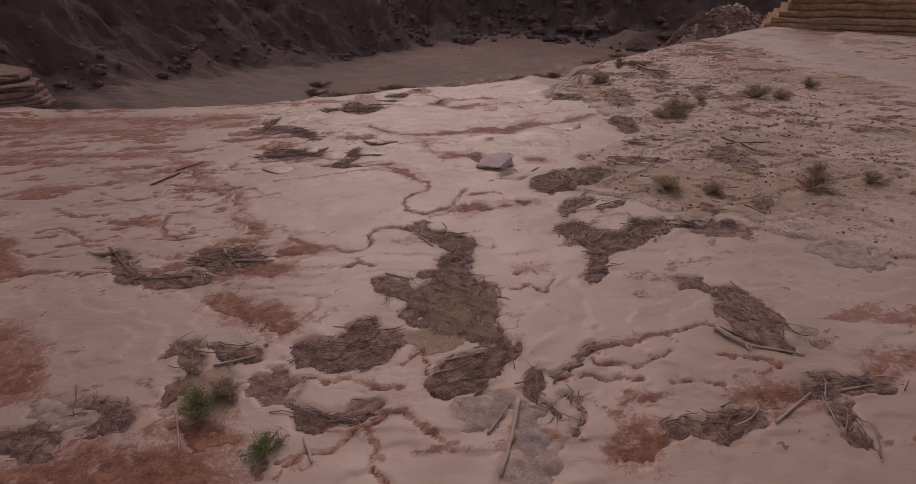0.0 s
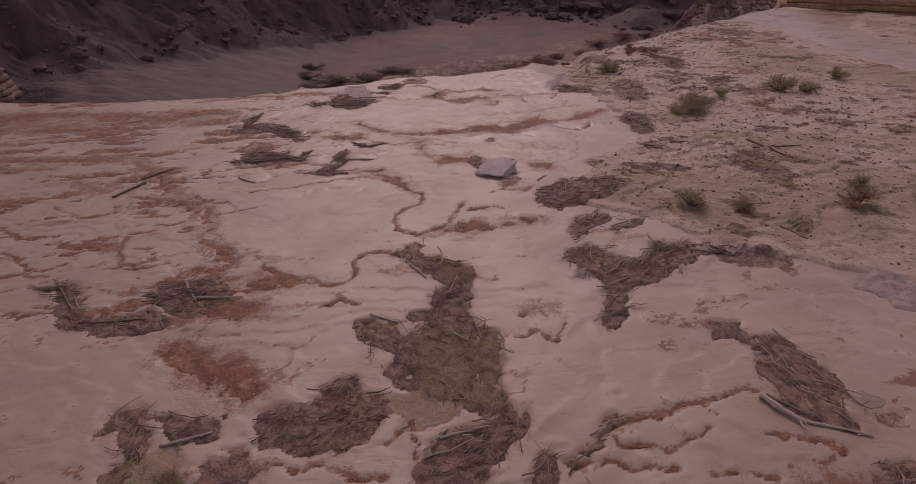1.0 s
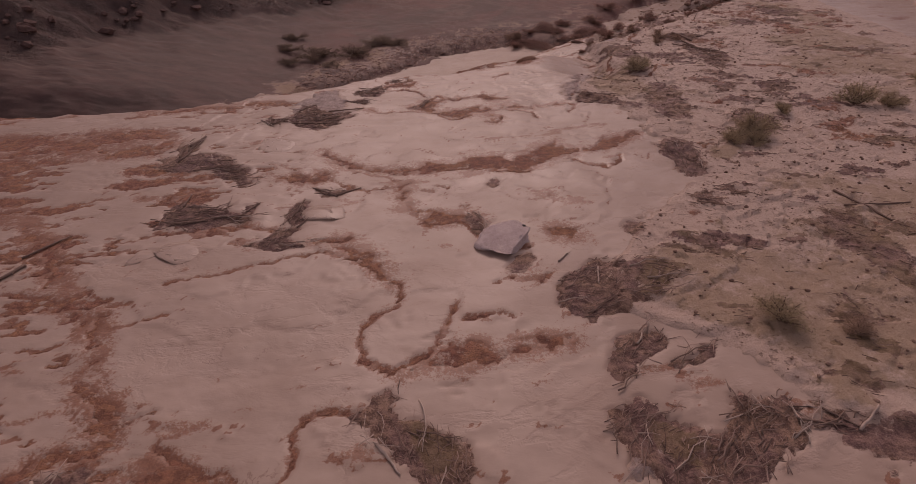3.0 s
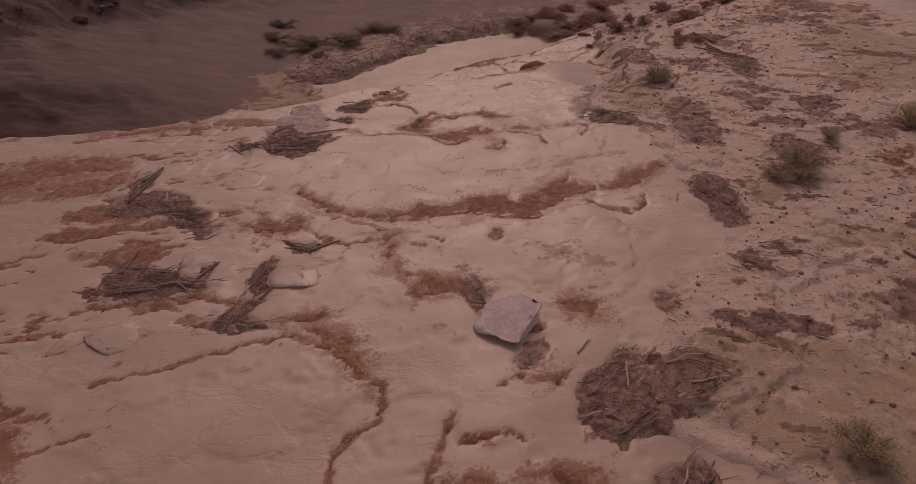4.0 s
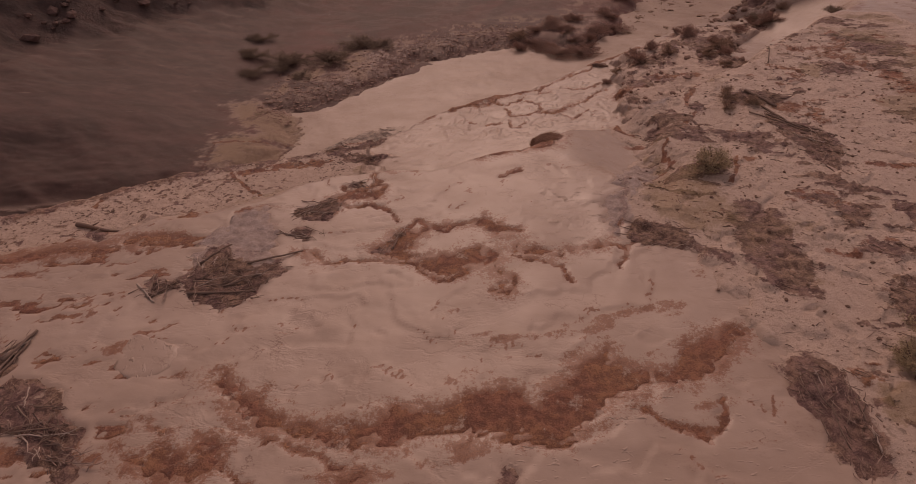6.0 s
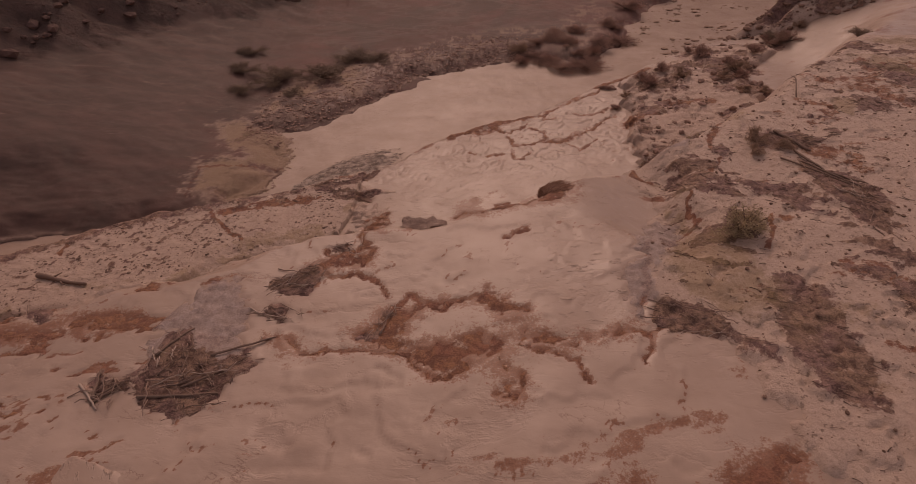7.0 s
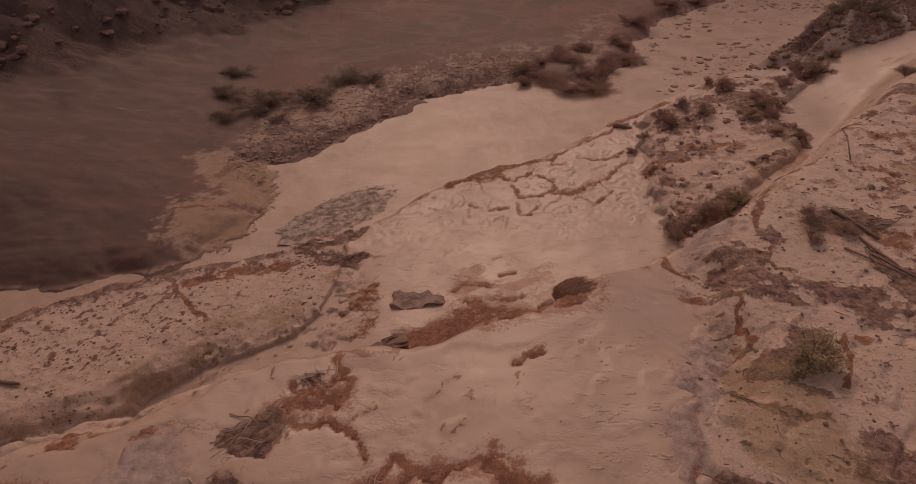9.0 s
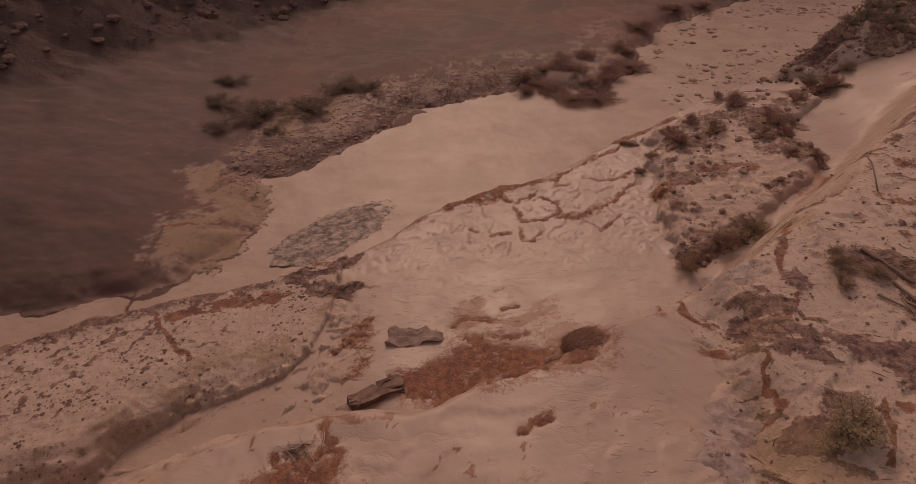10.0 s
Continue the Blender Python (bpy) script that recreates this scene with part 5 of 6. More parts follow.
wet = (WZ > Z - 0.1) & (X > -20) & (X < 45) & (Y > -4) & (Y < 90)
keep = wet[:-1, :-1] | wet[1:, :-1] | wet[:-1, 1:] | wet[1:, 1:]
me, used = grid_mesh("water", gx, gy, WZ, keep)
water = tagged(new("water", me), "shallow muddy tan flood water sheeting over rock", "water", kind="structure")
colour_layer(me, "under", *[f.ravel()[used] for f in (np.maximum.reduce([C["red"], C["crack"], STAIN_SHADE]), np.maximum(C["debris"], C["dirt_and_shade"]), C["ochre"], rapid)])
me.materials.append(WATER)


def ground_z(x, y):
    i, j = int(np.clip(np.searchsorted(gx, x) - 1, 0, len(gx) - 2)), int(np.clip(np.searchsorted(gy, y) - 1, 0, len(gy) - 2))
    u, v = (x - gx[i]) / (gx[i + 1] - gx[i]), (y - gy[j]) / (gy[j + 1] - gy[j])
    top = np.maximum(Z[j:j + 2, i:i + 2], WZ[j:j + 2, i:i + 2] if -4 < y < 90 else -99)
    return float(top[0, 0] * (1 - u) * (1 - v) + top[0, 1] * u * (1 - v) + top[1, 0] * (1 - u) * v + top[1, 1] * u * v)


# ---- things ----
rng = random.Random(7)


def part(name, bm, material, parent, label=""):
    """Links a bmesh, or a list of points and faces, as one mesh under a thing or a part."""
    me = bpy.data.meshes.new(name)
    if isinstance(bm, bmesh.types.BMesh):
        bm.to_mesh(me)
        bm.free()
    else:
        me.from_pydata(bm[0], [], bm[1])
    me.materials.append(material)
    ob = new(name, me)
    if parent:
        ob.parent = parent
    return tagged(ob, label)


def smooth(ob):
    ob.data.polygons.foreach_set("use_smooth", np.ones(len(ob.data.polygons), bool))
    return ob


def tube(shape, line, radii, sides=4):
    """Adds a closed tapering tube along the line to a list of points and faces."""
    points, faces = shape
    start = len(points)
    for k, p in enumerate(line):
        ahead = (line[min(k + 1, len(line) - 1)] - line[max(k - 1, 0)]).normalized()
        a = ahead.cross(Vector((0.3, 0.2, 1))).normalized()
        b = ahead.cross(a)
        for n in range(sides):
            w = 2 * math.pi * n / sides
            points.append(tuple(p + radii[k] * (math.cos(w) * a + math.sin(w) * b)))
    for k in range(len(line) - 1):
        for n in range(sides):
            i, j = start + k * sides + n, start + k * sides + (n + 1) % sides
            faces.append((i, j, j + sides, i + sides))
    faces.append(tuple(range(start, start + sides))[::-1])
    faces.append(tuple(range(start + (len(line) - 1) * sides, start + len(line) * sides)))
    return shape


def stick(shape, at, angle, pitch, length, radius, bend=0.12, steps=3, sides=4):
    d = Vector((math.cos(angle) * math.cos(pitch), math.sin(angle) * math.cos(pitch), math.sin(pitch)))
    side = Vector((-d.y, d.x, 0.4)).normalized()
    wob = [rng.uniform(-bend, bend) * length for _ in range(steps)]
    line = [Vector(at) + d * (length * (k / (steps - 1) - 0.5)) + side * wob[k] for k in range(steps)]
    return tube(shape, line, [radius * (1 - 0.55 * k / (steps - 1)) for k in range(steps)], sides)


def on_stroke(points, width):
    """A place on a stroke and the stroke's direction there."""
    k = rng.randrange(max(1, len(points) - 1))
    (ax, ay), (bx, by) = points[k], points[min(k + 1, len(points) - 1)]
    q, w, u = rng.random(), width * math.sqrt(rng.random()), rng.uniform(0, 2 * math.pi)
    return ax + (bx - ax) * q + w * math.cos(u), ay + (by - ay) * q + w * math.sin(u), math.atan2(by - ay, bx - ax)


def pile_of_wood(spot, ground_area, lean, far, start):
    """Twigs and branches matted together where spot() puts them, most of them lying along lean."""
    pile = new("driftwood_pile")
    pile.location = (*start, ground_z(*start))
    inverse = Matrix.Translation(-pile.location)
    shape = ([], [])
    for _ in range(int(min(900, max(24, (45 if far else 95) * ground_area)))):
        x, y = spot()
        a = lean + rng.gauss(0, 0.55) + (math.pi if rng.random() < 0.5 else 0)
        size = rng.uniform(0.04, 0.15) if rng.random() < 0.85 else rng.uniform(0.15, 0.4)
        stick(shape, (x, y, ground_z(x, y) + rng.uniform(0.0, 0.03)), a, rng.uniform(-0.06, 0.16), size, rng.uniform(0.004, 0.010), 0.07)
    tagged(part("twig_mat", shape, TWIGS, pile), kind="stuff").matrix_parent_inverse = inverse
    tagged(pile, "matted pile of sodden grey-brown twigs stranded on mud" if ground_area > 0.25 else "small drift of dark twigs caught on mud", "driftwood", "flood debris piles")
    for _ in range(2 + int(min(10, ground_area * (3 if far else 6)))):
        x, y = spot()
        size, a = rng.uniform(0.25, 0.75), lean + rng.gauss(0, 0.5)
        limb = stick(([], []), (x, y, ground_z(x, y) + 0.04), a, rng.uniform(0, 0.14), size, rng.uniform(0.006, 0.015), 0.06, 5, 5)
        tip = limb[0][-3]
        for _ in range(2):
            stick(limb, (tip[0], tip[1], tip[2] + 0.01), a + rng.gauss(0, 0.7), rng.uniform(0, 0.35), size * rng.uniform(0.35, 0.6), 0.008, 0.12, 4, 4)
        smooth(part("branch", limb, rng.choice((DRIFTWOOD, TWIGS, TWIGS, BARK, BARK)), pile)).matrix_parent_inverse = inverse
    return pile


def driftwood_pile(width, points):
    """A pile strung out along a line."""
    length = sum(math.dist(a, b) for a, b in zip(points, points[1:])) + width
    (ax, ay), (bx, by) = points[0], points[-1]
    return pile_of_wood(lambda: on_stroke(points, 0.95 * width)[:2], 2 * width * length, math.atan2(by - ay, bx - ax) + rng.uniform(-0.3, 0.3), ay > 28, points[0])


def driftwood_mat(corners):
    """A pile that fills an outline."""
    xs, ys = np.array([p[0] for p in corners]), np.array([p[1] for p in corners])
    size = abs(float(np.dot(xs, np.roll(ys, 1)) - np.dot(ys, np.roll(xs, 1)))) / 2
    spread = np.cov(np.stack([xs, ys]))
    lean = 0.5 * math.atan2(2 * spread[0, 1], spread[0, 0] - spread[1, 1])

    def spot():
        while True:
            x, y = rng.uniform(xs.min(), xs.max()), rng.uniform(ys.min(), ys.max())
            if float(inside(np.array([x]), np.array([y]), list(corners))[0]) > -0.04:
                return x, y
    return pile_of_wood(spot, size, lean, ys.mean() > 26, spot())


def log(radius, material, a, b):
    a, b = Vector((*a, ground_z(*a) + radius * 0.6)), Vector((*b, ground_z(*b) + radius * 0.6))
    ahead = b - a
    side = Vector((-ahead.y, ahead.x, 0)).normalized()
    steps = 9
    bow = rng.uniform(-0.025, 0.025) * ahead.length
    radius = 0.62 * radius
    line = [a + ahead * (k / (steps - 1)) + side * (bow * math.sin(math.pi * k / (steps - 1)) + rng.gauss(0, 0.2) * radius) for k in range(steps)]
    for p in line:
        p.z = max(p.z, ground_z(p.x, p.y) + 0.5 * radius)
    radii = [radius * (1.1 - 0.45 * k / (steps - 1)) * rng.uniform(0.78, 1.15) for k in range(steps)]
    ob = smooth(part("log", tube(([], []), line, radii, 9), material, None))
    pale = material is DRIFTWOOD
    tagged(ob, ("bleached" if pale else "dark weathered") + (" driftwood log lying on wet mud" if radius > 0.035 else " driftwood stick lying on silt"), "log", "driftwood logs")
    for _ in range(2 if radius > 0.035 else 1):
        p = line[rng.randrange(2, steps - 1)]
        away = math.atan2(ahead.y, ahead.x) + rng.choice((-1, 1)) * rng.uniform(0.5, 1.0)
        s = rng.uniform(3, 6) * radius
        stub = tube(([], []), [p, p + 0.5 * s * Vector((math.cos(away), math.sin(away), 0.08)), p + s * Vector((math.cos(away + 0.2), math.sin(away + 0.2), 0.14))],
                    [0.45 * radius, 0.35 * radius, 0.18 * radius], 6)
        part("branch_stub", stub, material, ob)
    return ob


SHRUB_MESHES = {}


def shrub_meshes(material):
    if material not in SHRUB_MESHES:
        made = []
        for v in range(2):
            stems, leaves = ([], []), ([], [])
            for _ in range(20):
                a, lean = rng.uniform(0, 2 * math.pi), rng.uniform(0.15, 1.15)
                tip = Vector((math.cos(a) * math.sin(lean), math.sin(a) * math.sin(lean), 0.85 * math.cos(lean))) * rng.uniform(0.7, 1.12)
                knee = tip * 0.5 + Vector((rng.gauss(0, 0.06), rng.gauss(0, 0.06), 0.06))
                tube(stems, [Vector((0, 0, -0.05)), knee, tip], [0.035, 0.022, 0.008], 4)
                for _ in range(150):
                    q = rng.random() ** 0.6
                    c = knee.lerp(tip, q) * rng.uniform(0.72, 1.1) + Vector((rng.gauss(0, 0.1), rng.gauss(0, 0.1), rng.gauss(0, 0.08)))
                    c.z = max(c.z, 0.0)
                    u = Vector((rng.gauss(0, 1), rng.gauss(0, 1), rng.gauss(0.5, 0.8))).normalized()
                    w = u.cross(Vector((rng.gauss(0, 1), rng.gauss(0, 1), rng.gauss(0, 1)))).normalized()
                    s, n = rng.uniform(0.028, 0.06), len(leaves[0])
                    leaves[0].extend(tuple(p) for p in (c - u * s, c + w * s * 0.28, c + u * s, c - w * s * 0.28))
                    leaves[1].append((n, n + 1, n + 2, n + 3))
            pair = []
            for name, shape, m in (("woody_frame", stems, BARK), ("foliage", leaves, material)):
                me = bpy.data.meshes.new(name)
                me.from_pydata(shape[0], [], shape[1])
                me.materials.append(m)
                pair.append(me)
            made.append(pair)
        SHRUB_MESHES[material] = made
    return SHRUB_MESHES[material]


SHRUB_WORDS = {"fresh_leaves": "fresh green desert shrub growing in wet mud", "sage_leaves": "grey-green sagebrush shrub on a silty slope",
               "dry_leaves": "dry brown leafless-looking desert shrub on silt", "red_brown_brush": "low reddish-brown brush on the river bank", "dark_scrub_leaves": "dark scrubby bush on the canyon floor"}


def shrub(radius, material, at):
    ob = new("shrub")
    tagged(ob, SHRUB_WORDS[material.name], "shrub", "desert shrubs")
    ob.matrix_basis = pose(*at, ground_z(*at) - 0.02, 0, 0, rng.uniform(0, 360)) @ Matrix.Diagonal((radius * rng.uniform(0.95, 1.2), radius * rng.uniform(0.85, 1.1), radius * rng.uniform(0.75, 0.95) * (0.5 if material in (SCRUB, BRUSH) and radius > 0.8 else 1), 1))
    for me in rng.choice(shrub_meshes(material)):
        new(me.name.split(".")[0], me).parent = ob
    return ob


def rough_stone(radius, flat=0.55, detail=3, cuts=14, grain=0.22):
    bm = bmesh.new()
    bmesh.ops.create_icosphere(bm, subdivisions=detail, radius=1)
    planes = [(Vector((rng.gauss(0, 1), rng.gauss(0, 1), rng.gauss(0, 1))).normalized(), rng.uniform(0.45, 0.8)) for _ in range(cuts)]
    shift = Vector((rng.uniform(0, 50), rng.uniform(0, 50), 0))
    for v in bm.verts:
        for n, d in planes:
            over = v.co.dot(n) - d
            if over > 0:
                v.co -= n * over * 0.92
        v.co *= 1 + grain * noise.fractal(v.co * 2.5 + shift, 0.8, 2.0, 4)
        v.co = Vector((v.co.x * radius * 1.15, v.co.y * radius, v.co.z * radius * flat))
    return bm


ROCK_WORDS = {"muddy_grey_sandstone": "mud-coated grey sandstone boulder", "pale_sandstone": "pale pinkish-grey sandstone boulder in muddy water", "red_sandstone": "reddish-brown sandstone rock at the falls",
              "dark_rubble": "dark wet rock beside muddy water"}


def rock(radius, material, at, tall=0.55):
    ob = smooth(part("boulder", rough_stone(radius, tall), material, None))
    ob.matrix_basis = pose(*at, ground_z(*at) + 0.05 * radius, rng.uniform(-8, 8), rng.uniform(-8, 8), rng.uniform(0, 360))
    return tagged(ob, ROCK_WORDS[material.name], "boulder", "boulders")


def mound(radius, at):
    """A scour boil in the water, shaped from a flattened stone in the water's material."""
    ob = smooth(part("silted_boulder", rough_stone(radius, 0.17, 4, 3, 0.08), WATER, None))
    ob.matrix_basis = pose(*at, ground_z(*at) - 0.06 * radius, 0, 0, rng.uniform(0, 360))
    return tagged(ob, "smooth low boil of muddy water over the scoured shelf", "boulder", "silted boulders")


def rock_shelf(name, label, line, back, layers, thick, step_back, bottom, material):
    """A cliff of weathered beds: each bed is a slab along the line, set back from the one below."""
    cliff = new(name)
    tagged(cliff, label, "rock", kind="")
    low = bottom
    for k in range(layers):
        h = thick * rng.uniform(0.55, 1.5)
        top, under, n = [], [], 40
        start = rng.uniform(0.0, 0.03) + 0.028 * k
        for i in range(n + 1):
            q = (start + (1 - start) * i / n) * (len(line) - 1)
            j = min(int(q), len(line) - 2)
            p = Vector((*line[j], 0)).lerp(Vector((*line[j + 1], 0)), q - j)
            out_dir = Vector((*back, 0)).normalized()
            wob = 0.35 * noise.noise(Vector((p.x * 0.9, p.y * 0.9, k * 3.1))) + 0.12 * noise.noise(Vector((p.x * 4, p.y * 4, k * 5.3)))
            p = p + out_dir * (k * step_back * (1 + 0.2 * math.sin(k * 2.3)) + wob)
            p.z = 0.035 * (p.x - line[0][0])
            top.append(p)
        bm = bmesh.new()
        rows = []
        for z, inset in ((low - 0.02, 0.10), (low + 0.3 * h, 0.0), (low + 0.8 * h, 0.03), (low + h, 0.12)):
            rows.append([bm.verts.new((p.x + back[0] * inset, p.y + back[1] * inset, z + p.z + 0.09 * noise.noise(Vector((p.x, p.y, z * 4))))) for p in top])
        rows.append([bm.verts.new((p.x + back[0] * 8, p.y + back[1] * 8, low + h + p.z)) for p in top])
        rows.append([bm.verts.new((p.x + back[0] * 8, p.y + back[1] * 8, low - 0.02 + p.z)) for p in top])
        for a, b in zip(rows, rows[1:] + rows[:1]):
            for i in range(n):
                bm.faces.new((a[i], a[i + 1], b[i + 1], b[i]))
        for i in (0, n):
            bm.faces.new([r[i] for r in rows])
        bmesh.ops.recalc_face_normals(bm, faces=bm.faces)
        part("rock_layer", bm, material, cliff)
        low += h
    return cliff


def scatter(name, label, category, count, spread, size, material, flat=1.0):
    """One object of many small stones that lie where spread() puts them."""
    points, faces = [], []
    bm = bmesh.new()
    bmesh.ops.create_icosphere(bm, subdivisions=1, radius=1)
    unit, shape = [v.co.copy() for v in bm.verts], [[v.index for v in f.verts] for f in bm.faces]
    bm.free()
    made = 0
    for _ in range(count * 4):
        at = spread()
        if at is None:
            continue
        x, y = at
        r, n = size[0] * (size[1] / size[0]) ** (rng.random() ** 2.2), len(points)
        turn = Euler((rng.uniform(0, 6), rng.uniform(0, 6), rng.uniform(0, 6))).to_matrix()
        sx, sy, sz = rng.uniform(0.7, 1.3), rng.uniform(0.7, 1.2), flat * rng.uniform(0.45, 0.8)
        z = ground_z(x, y) + 0.25 * r * flat
        for v in unit:
            w = turn @ (v * rng.uniform(0.75, 1.15))
            points.append((x + w.x * r * sx, y + w.y * r * sy, z + w.z * r * sz))
        faces.extend([[i + n for i in f] for f in shape])
        made += 1
        if made >= count:
            break
    ob = part(name, (points, faces), material, None)
    return tagged(ob, label, category, kind="stuff")


for kind, width, points in PATCHES:
    if kind == "debris":
        driftwood_pile(width, points)
for kind, corners in AREAS:
    if kind == "debris":
        driftwood_mat(corners)

log(.05, DRIFTWOOD, (0.80, 6.11), (0.49, 4.85))
log(.06, DRIFTWOOD, (3.90, 7.47), (4.21, 6.98))
log(.03, DRIFTWOOD, (4.25, 7.01), (4.89, 6.77))
log(.03, DRIFTWOOD, (-1.90, 5.47), (-1.71, 5.06))
log(.03, DRIFTWOOD, (-3.52, 6.87), (-2.95, 7.06))
log(.025, DRIFTWOOD, (0.37, 5.52), (0.70, 6.09))
log(.03, DRIFTWOOD, (-0.16, 7.00), (0.44, 7.14))
log(.025, DRIFTWOOD, (3.89, 5.51), (4.57, 6.01))
log(.04, DRIFTWOOD, (-4.68, 10.53), (-4.23, 9.88))
log(.03, DRIFTWOOD, (-4.27, 9.96), (-3.52, 10.02))
log(.05, BARK, (-7.32, 14.79), (-7.71, 13.99))
log(.03, DRIFTWOOD, (-0.82, 11.03), (-0.49, 10.60))
log(.1, BARK, (-10.27, 27.64), (-8.91, 27.32))
log(.07, BARK, (8.11, 28.67), (8.51, 27.70))
log(.04, BARK, (-6.31, 19.03), (-6.16, 20.24))
log(.05, BARK, (-6.32, 19.83), (-6.18, 20.46))
log(.03, DRIFTWOOD, (-5.07, 21.54), (-4.62, 21.09))
log(.025, BARK, (4.67, 11.35), (5.00, 11.05))
log(.04, BARK, (7.58, 16.61), (8.04, 15.48))
log(.03, BARK, (7.49, 16.06), (8.71, 16.04))
log(.03, BARK, (7.75, 27.49), (8.55, 26.12))
log(.03, DRIFTWOOD, (1.93, 14.71), (2.12, 14.96))
log(.025, DRIFTWOOD, (2.56, 14.50), (2.48, 14.03))
log(.025, DRIFTWOOD, (4.95, 6.02), (5.44, 6.10))
log(.03, BARK, (-1.06, 29.88), (0.04, 30.10))
log(.02, BARK, (-0.03, 29.87), (0.08, 30.26))
log(.03, BARK, (-7.55, 15.05), (-7.04, 15.76))
log(.02, DRIFTWOOD, (-3.67, 5.94), (-3.33, 5.24))
log(0.033, BARK, (-4.75, 21.20), (-4.45, 21.50))
log(0.033, BARK, (-3.10, 16.35), (-2.96, 16.96))
log(0.026, BARK, (-2.88, 16.03), (-2.62, 16.61))
log(0.033, BARK, (-2.83, 17.61), (-2.31, 17.25))
log(0.033, BARK, (-2.35, 17.31), (-1.87, 17.65))
log(0.033, BARK, (-6.39, 19.27), (-6.47, 19.84))
log(0.033, BARK, (-6.27, 19.55), (-6.24, 20.36))
log(0.026, BARK, (-5.37, 16.85), (-5.40, 17.41))
log(0.033, BARK, (-4.14, 16.36), (-3.84, 16.98))
log(0.033, BARK, (-4.58, 16.39), (-3.96, 16.47))
log(0.039, BARK, (-5.39, 16.21), (-4.67, 16.27))
log(0.039, BARK, (-4.77, 21.27), (-4.90, 21.82))
log(0.039, BARK, (-4.77, 21.27), (-4.41, 21.59))
log(0.033, BARK, (-4.14, 21.30), (-3.01, 21.37))
log(0.033, BARK, (-4.15, 22.05), (-3.80, 22.69))
log(0.033, BARK, (-3.58, 21.46), (-3.00, 21.83))
log(0.033, BARK, (-3.32, 22.04), (-2.44, 22.50))
log(0.026, BARK, (4.31, 11.20), (4.82, 11.09))
log(0.03, DRIFTWOOD, (4.97, 11.02), (5.30, 11.28))
log(0.026, BARK, (6.21, 11.88), (6.42, 11.30))
log(0.03, DRIFTWOOD, (-1.33, 9.52), (-0.89, 9.32))
log(0.026, BARK, (-6.94, 10.57), (-6.02, 9.52))
log(0.026, BARK, (-5.86, 9.31), (-4.85, 9.42))
log(0.039, BARK, (3.96, 7.48), (4.33, 7.11))
log(0.039, BARK, (11.71, 35.16), (9.58, 30.69))
log(0.046, BARK, (8.17, 27.76), (8.41, 26.68))
log(0.039, BARK, (8.35, 26.80), (9.20, 25.88))
log(0.033, BARK, (8.08, 27.36), (8.71, 26.03))
shrub(0.41, GREEN, (-3.37, 5.94))
shrub(0.31, SAGE, (-3.11, 6.25))
shrub(0.34, GREEN, (-2.31, 5.24))
shrub(0.50, SAGE, (4.88, 12.91))
shrub(0.66, SAGE, (10.61, 21.25))
shrub(0.48, SAGE, (11.42, 21.09))
shrub(0.50, SAGE, (7.13, 19.11))
shrub(0.48, SAGE, (13.37, 22.86))
shrub(0.50, DRYLEAF, (8.06, 12.61))
shrub(0.41, SAGE, (8.53, 13.29))
shrub(0.36, SAGE, (9.44, 12.76))
shrub(0.30, DRYLEAF, (5.83, 12.60))
shrub(0.62, SAGE, (7.24, 19.55))
shrub(0.48, SAGE, (6.69, 19.29))
shrub(0.34, SAGE, (8.47, 20.70))
shrub(0.66, SAGE, (8.52, 32.73))
shrub(0.48, DRYLEAF, (7.53, 32.27))
shrub(0.48, DRYLEAF, (6.45, 31.54))
shrub(0.62, SAGE, (5.80, 24.75))
shrub(0.28, DRYLEAF, (7.28, 27.79))
shrub(0.3, DRYLEAF, (7.99, 27.94))
shrub(0.42, DRYLEAF, (7.50, 28.41))
shrub(0.60, BRUSH, (10.80, 40.30))
shrub(0.54, BRUSH, (8.05, 37.74))
shrub(0.48, DRYLEAF, (9.36, 38.38))
shrub(0.54, DRYLEAF, (11.57, 38.35))
shrub(0.48, BRUSH, (12.85, 40.02))
shrub(0.42, DRYLEAF, (10.79, 37.71))
shrub(0.36, DRYLEAF, (7.05, 37.07))
shrub(0.42, BRUSH, (14.10, 40.79))
shrub(0.48, SCRUB, (14.60, 36.48))
shrub(1.31, SCRUB, (-11.96, 50.29))
shrub(1.88, SCRUB, (-9.86, 49.51))
shrub(1.73, SCRUB, (-7.32, 50.01))
shrub(1.59, SCRUB, (-5.72, 53.14))
shrub(1.31, SCRUB, (-4.34, 52.95))
shrub(1.01, SCRUB, (-11.47, 47.74))
shrub(0.87, SCRUB, (-8.57, 47.71))
shrub(1.16, SCRUB, (-12.18, 53.21))
shrub(1.40, BRUSH, (6.36, 53.01))
shrub(1.39, BRUSH, (7.17, 51.70))
shrub(1.57, BRUSH, (8.66, 51.69))
shrub(1.25, BRUSH, (8.23, 54.86))
shrub(1.40, BRUSH, (10.29, 55.34))
shrub(1.39, BRUSH, (11.80, 56.34))
shrub(1.25, BRUSH, (11.71, 59.11))
shrub(1.09, BRUSH, (9.06, 57.44))
shrub(1.74, BRUSH, (13.85, 62.87))
shrub(1.57, BRUSH, (17.82, 67.58))
shrub(1.39, BRUSH, (20.56, 68.87))
shrub(1.08, SCRUB, (28.67, 61.72))
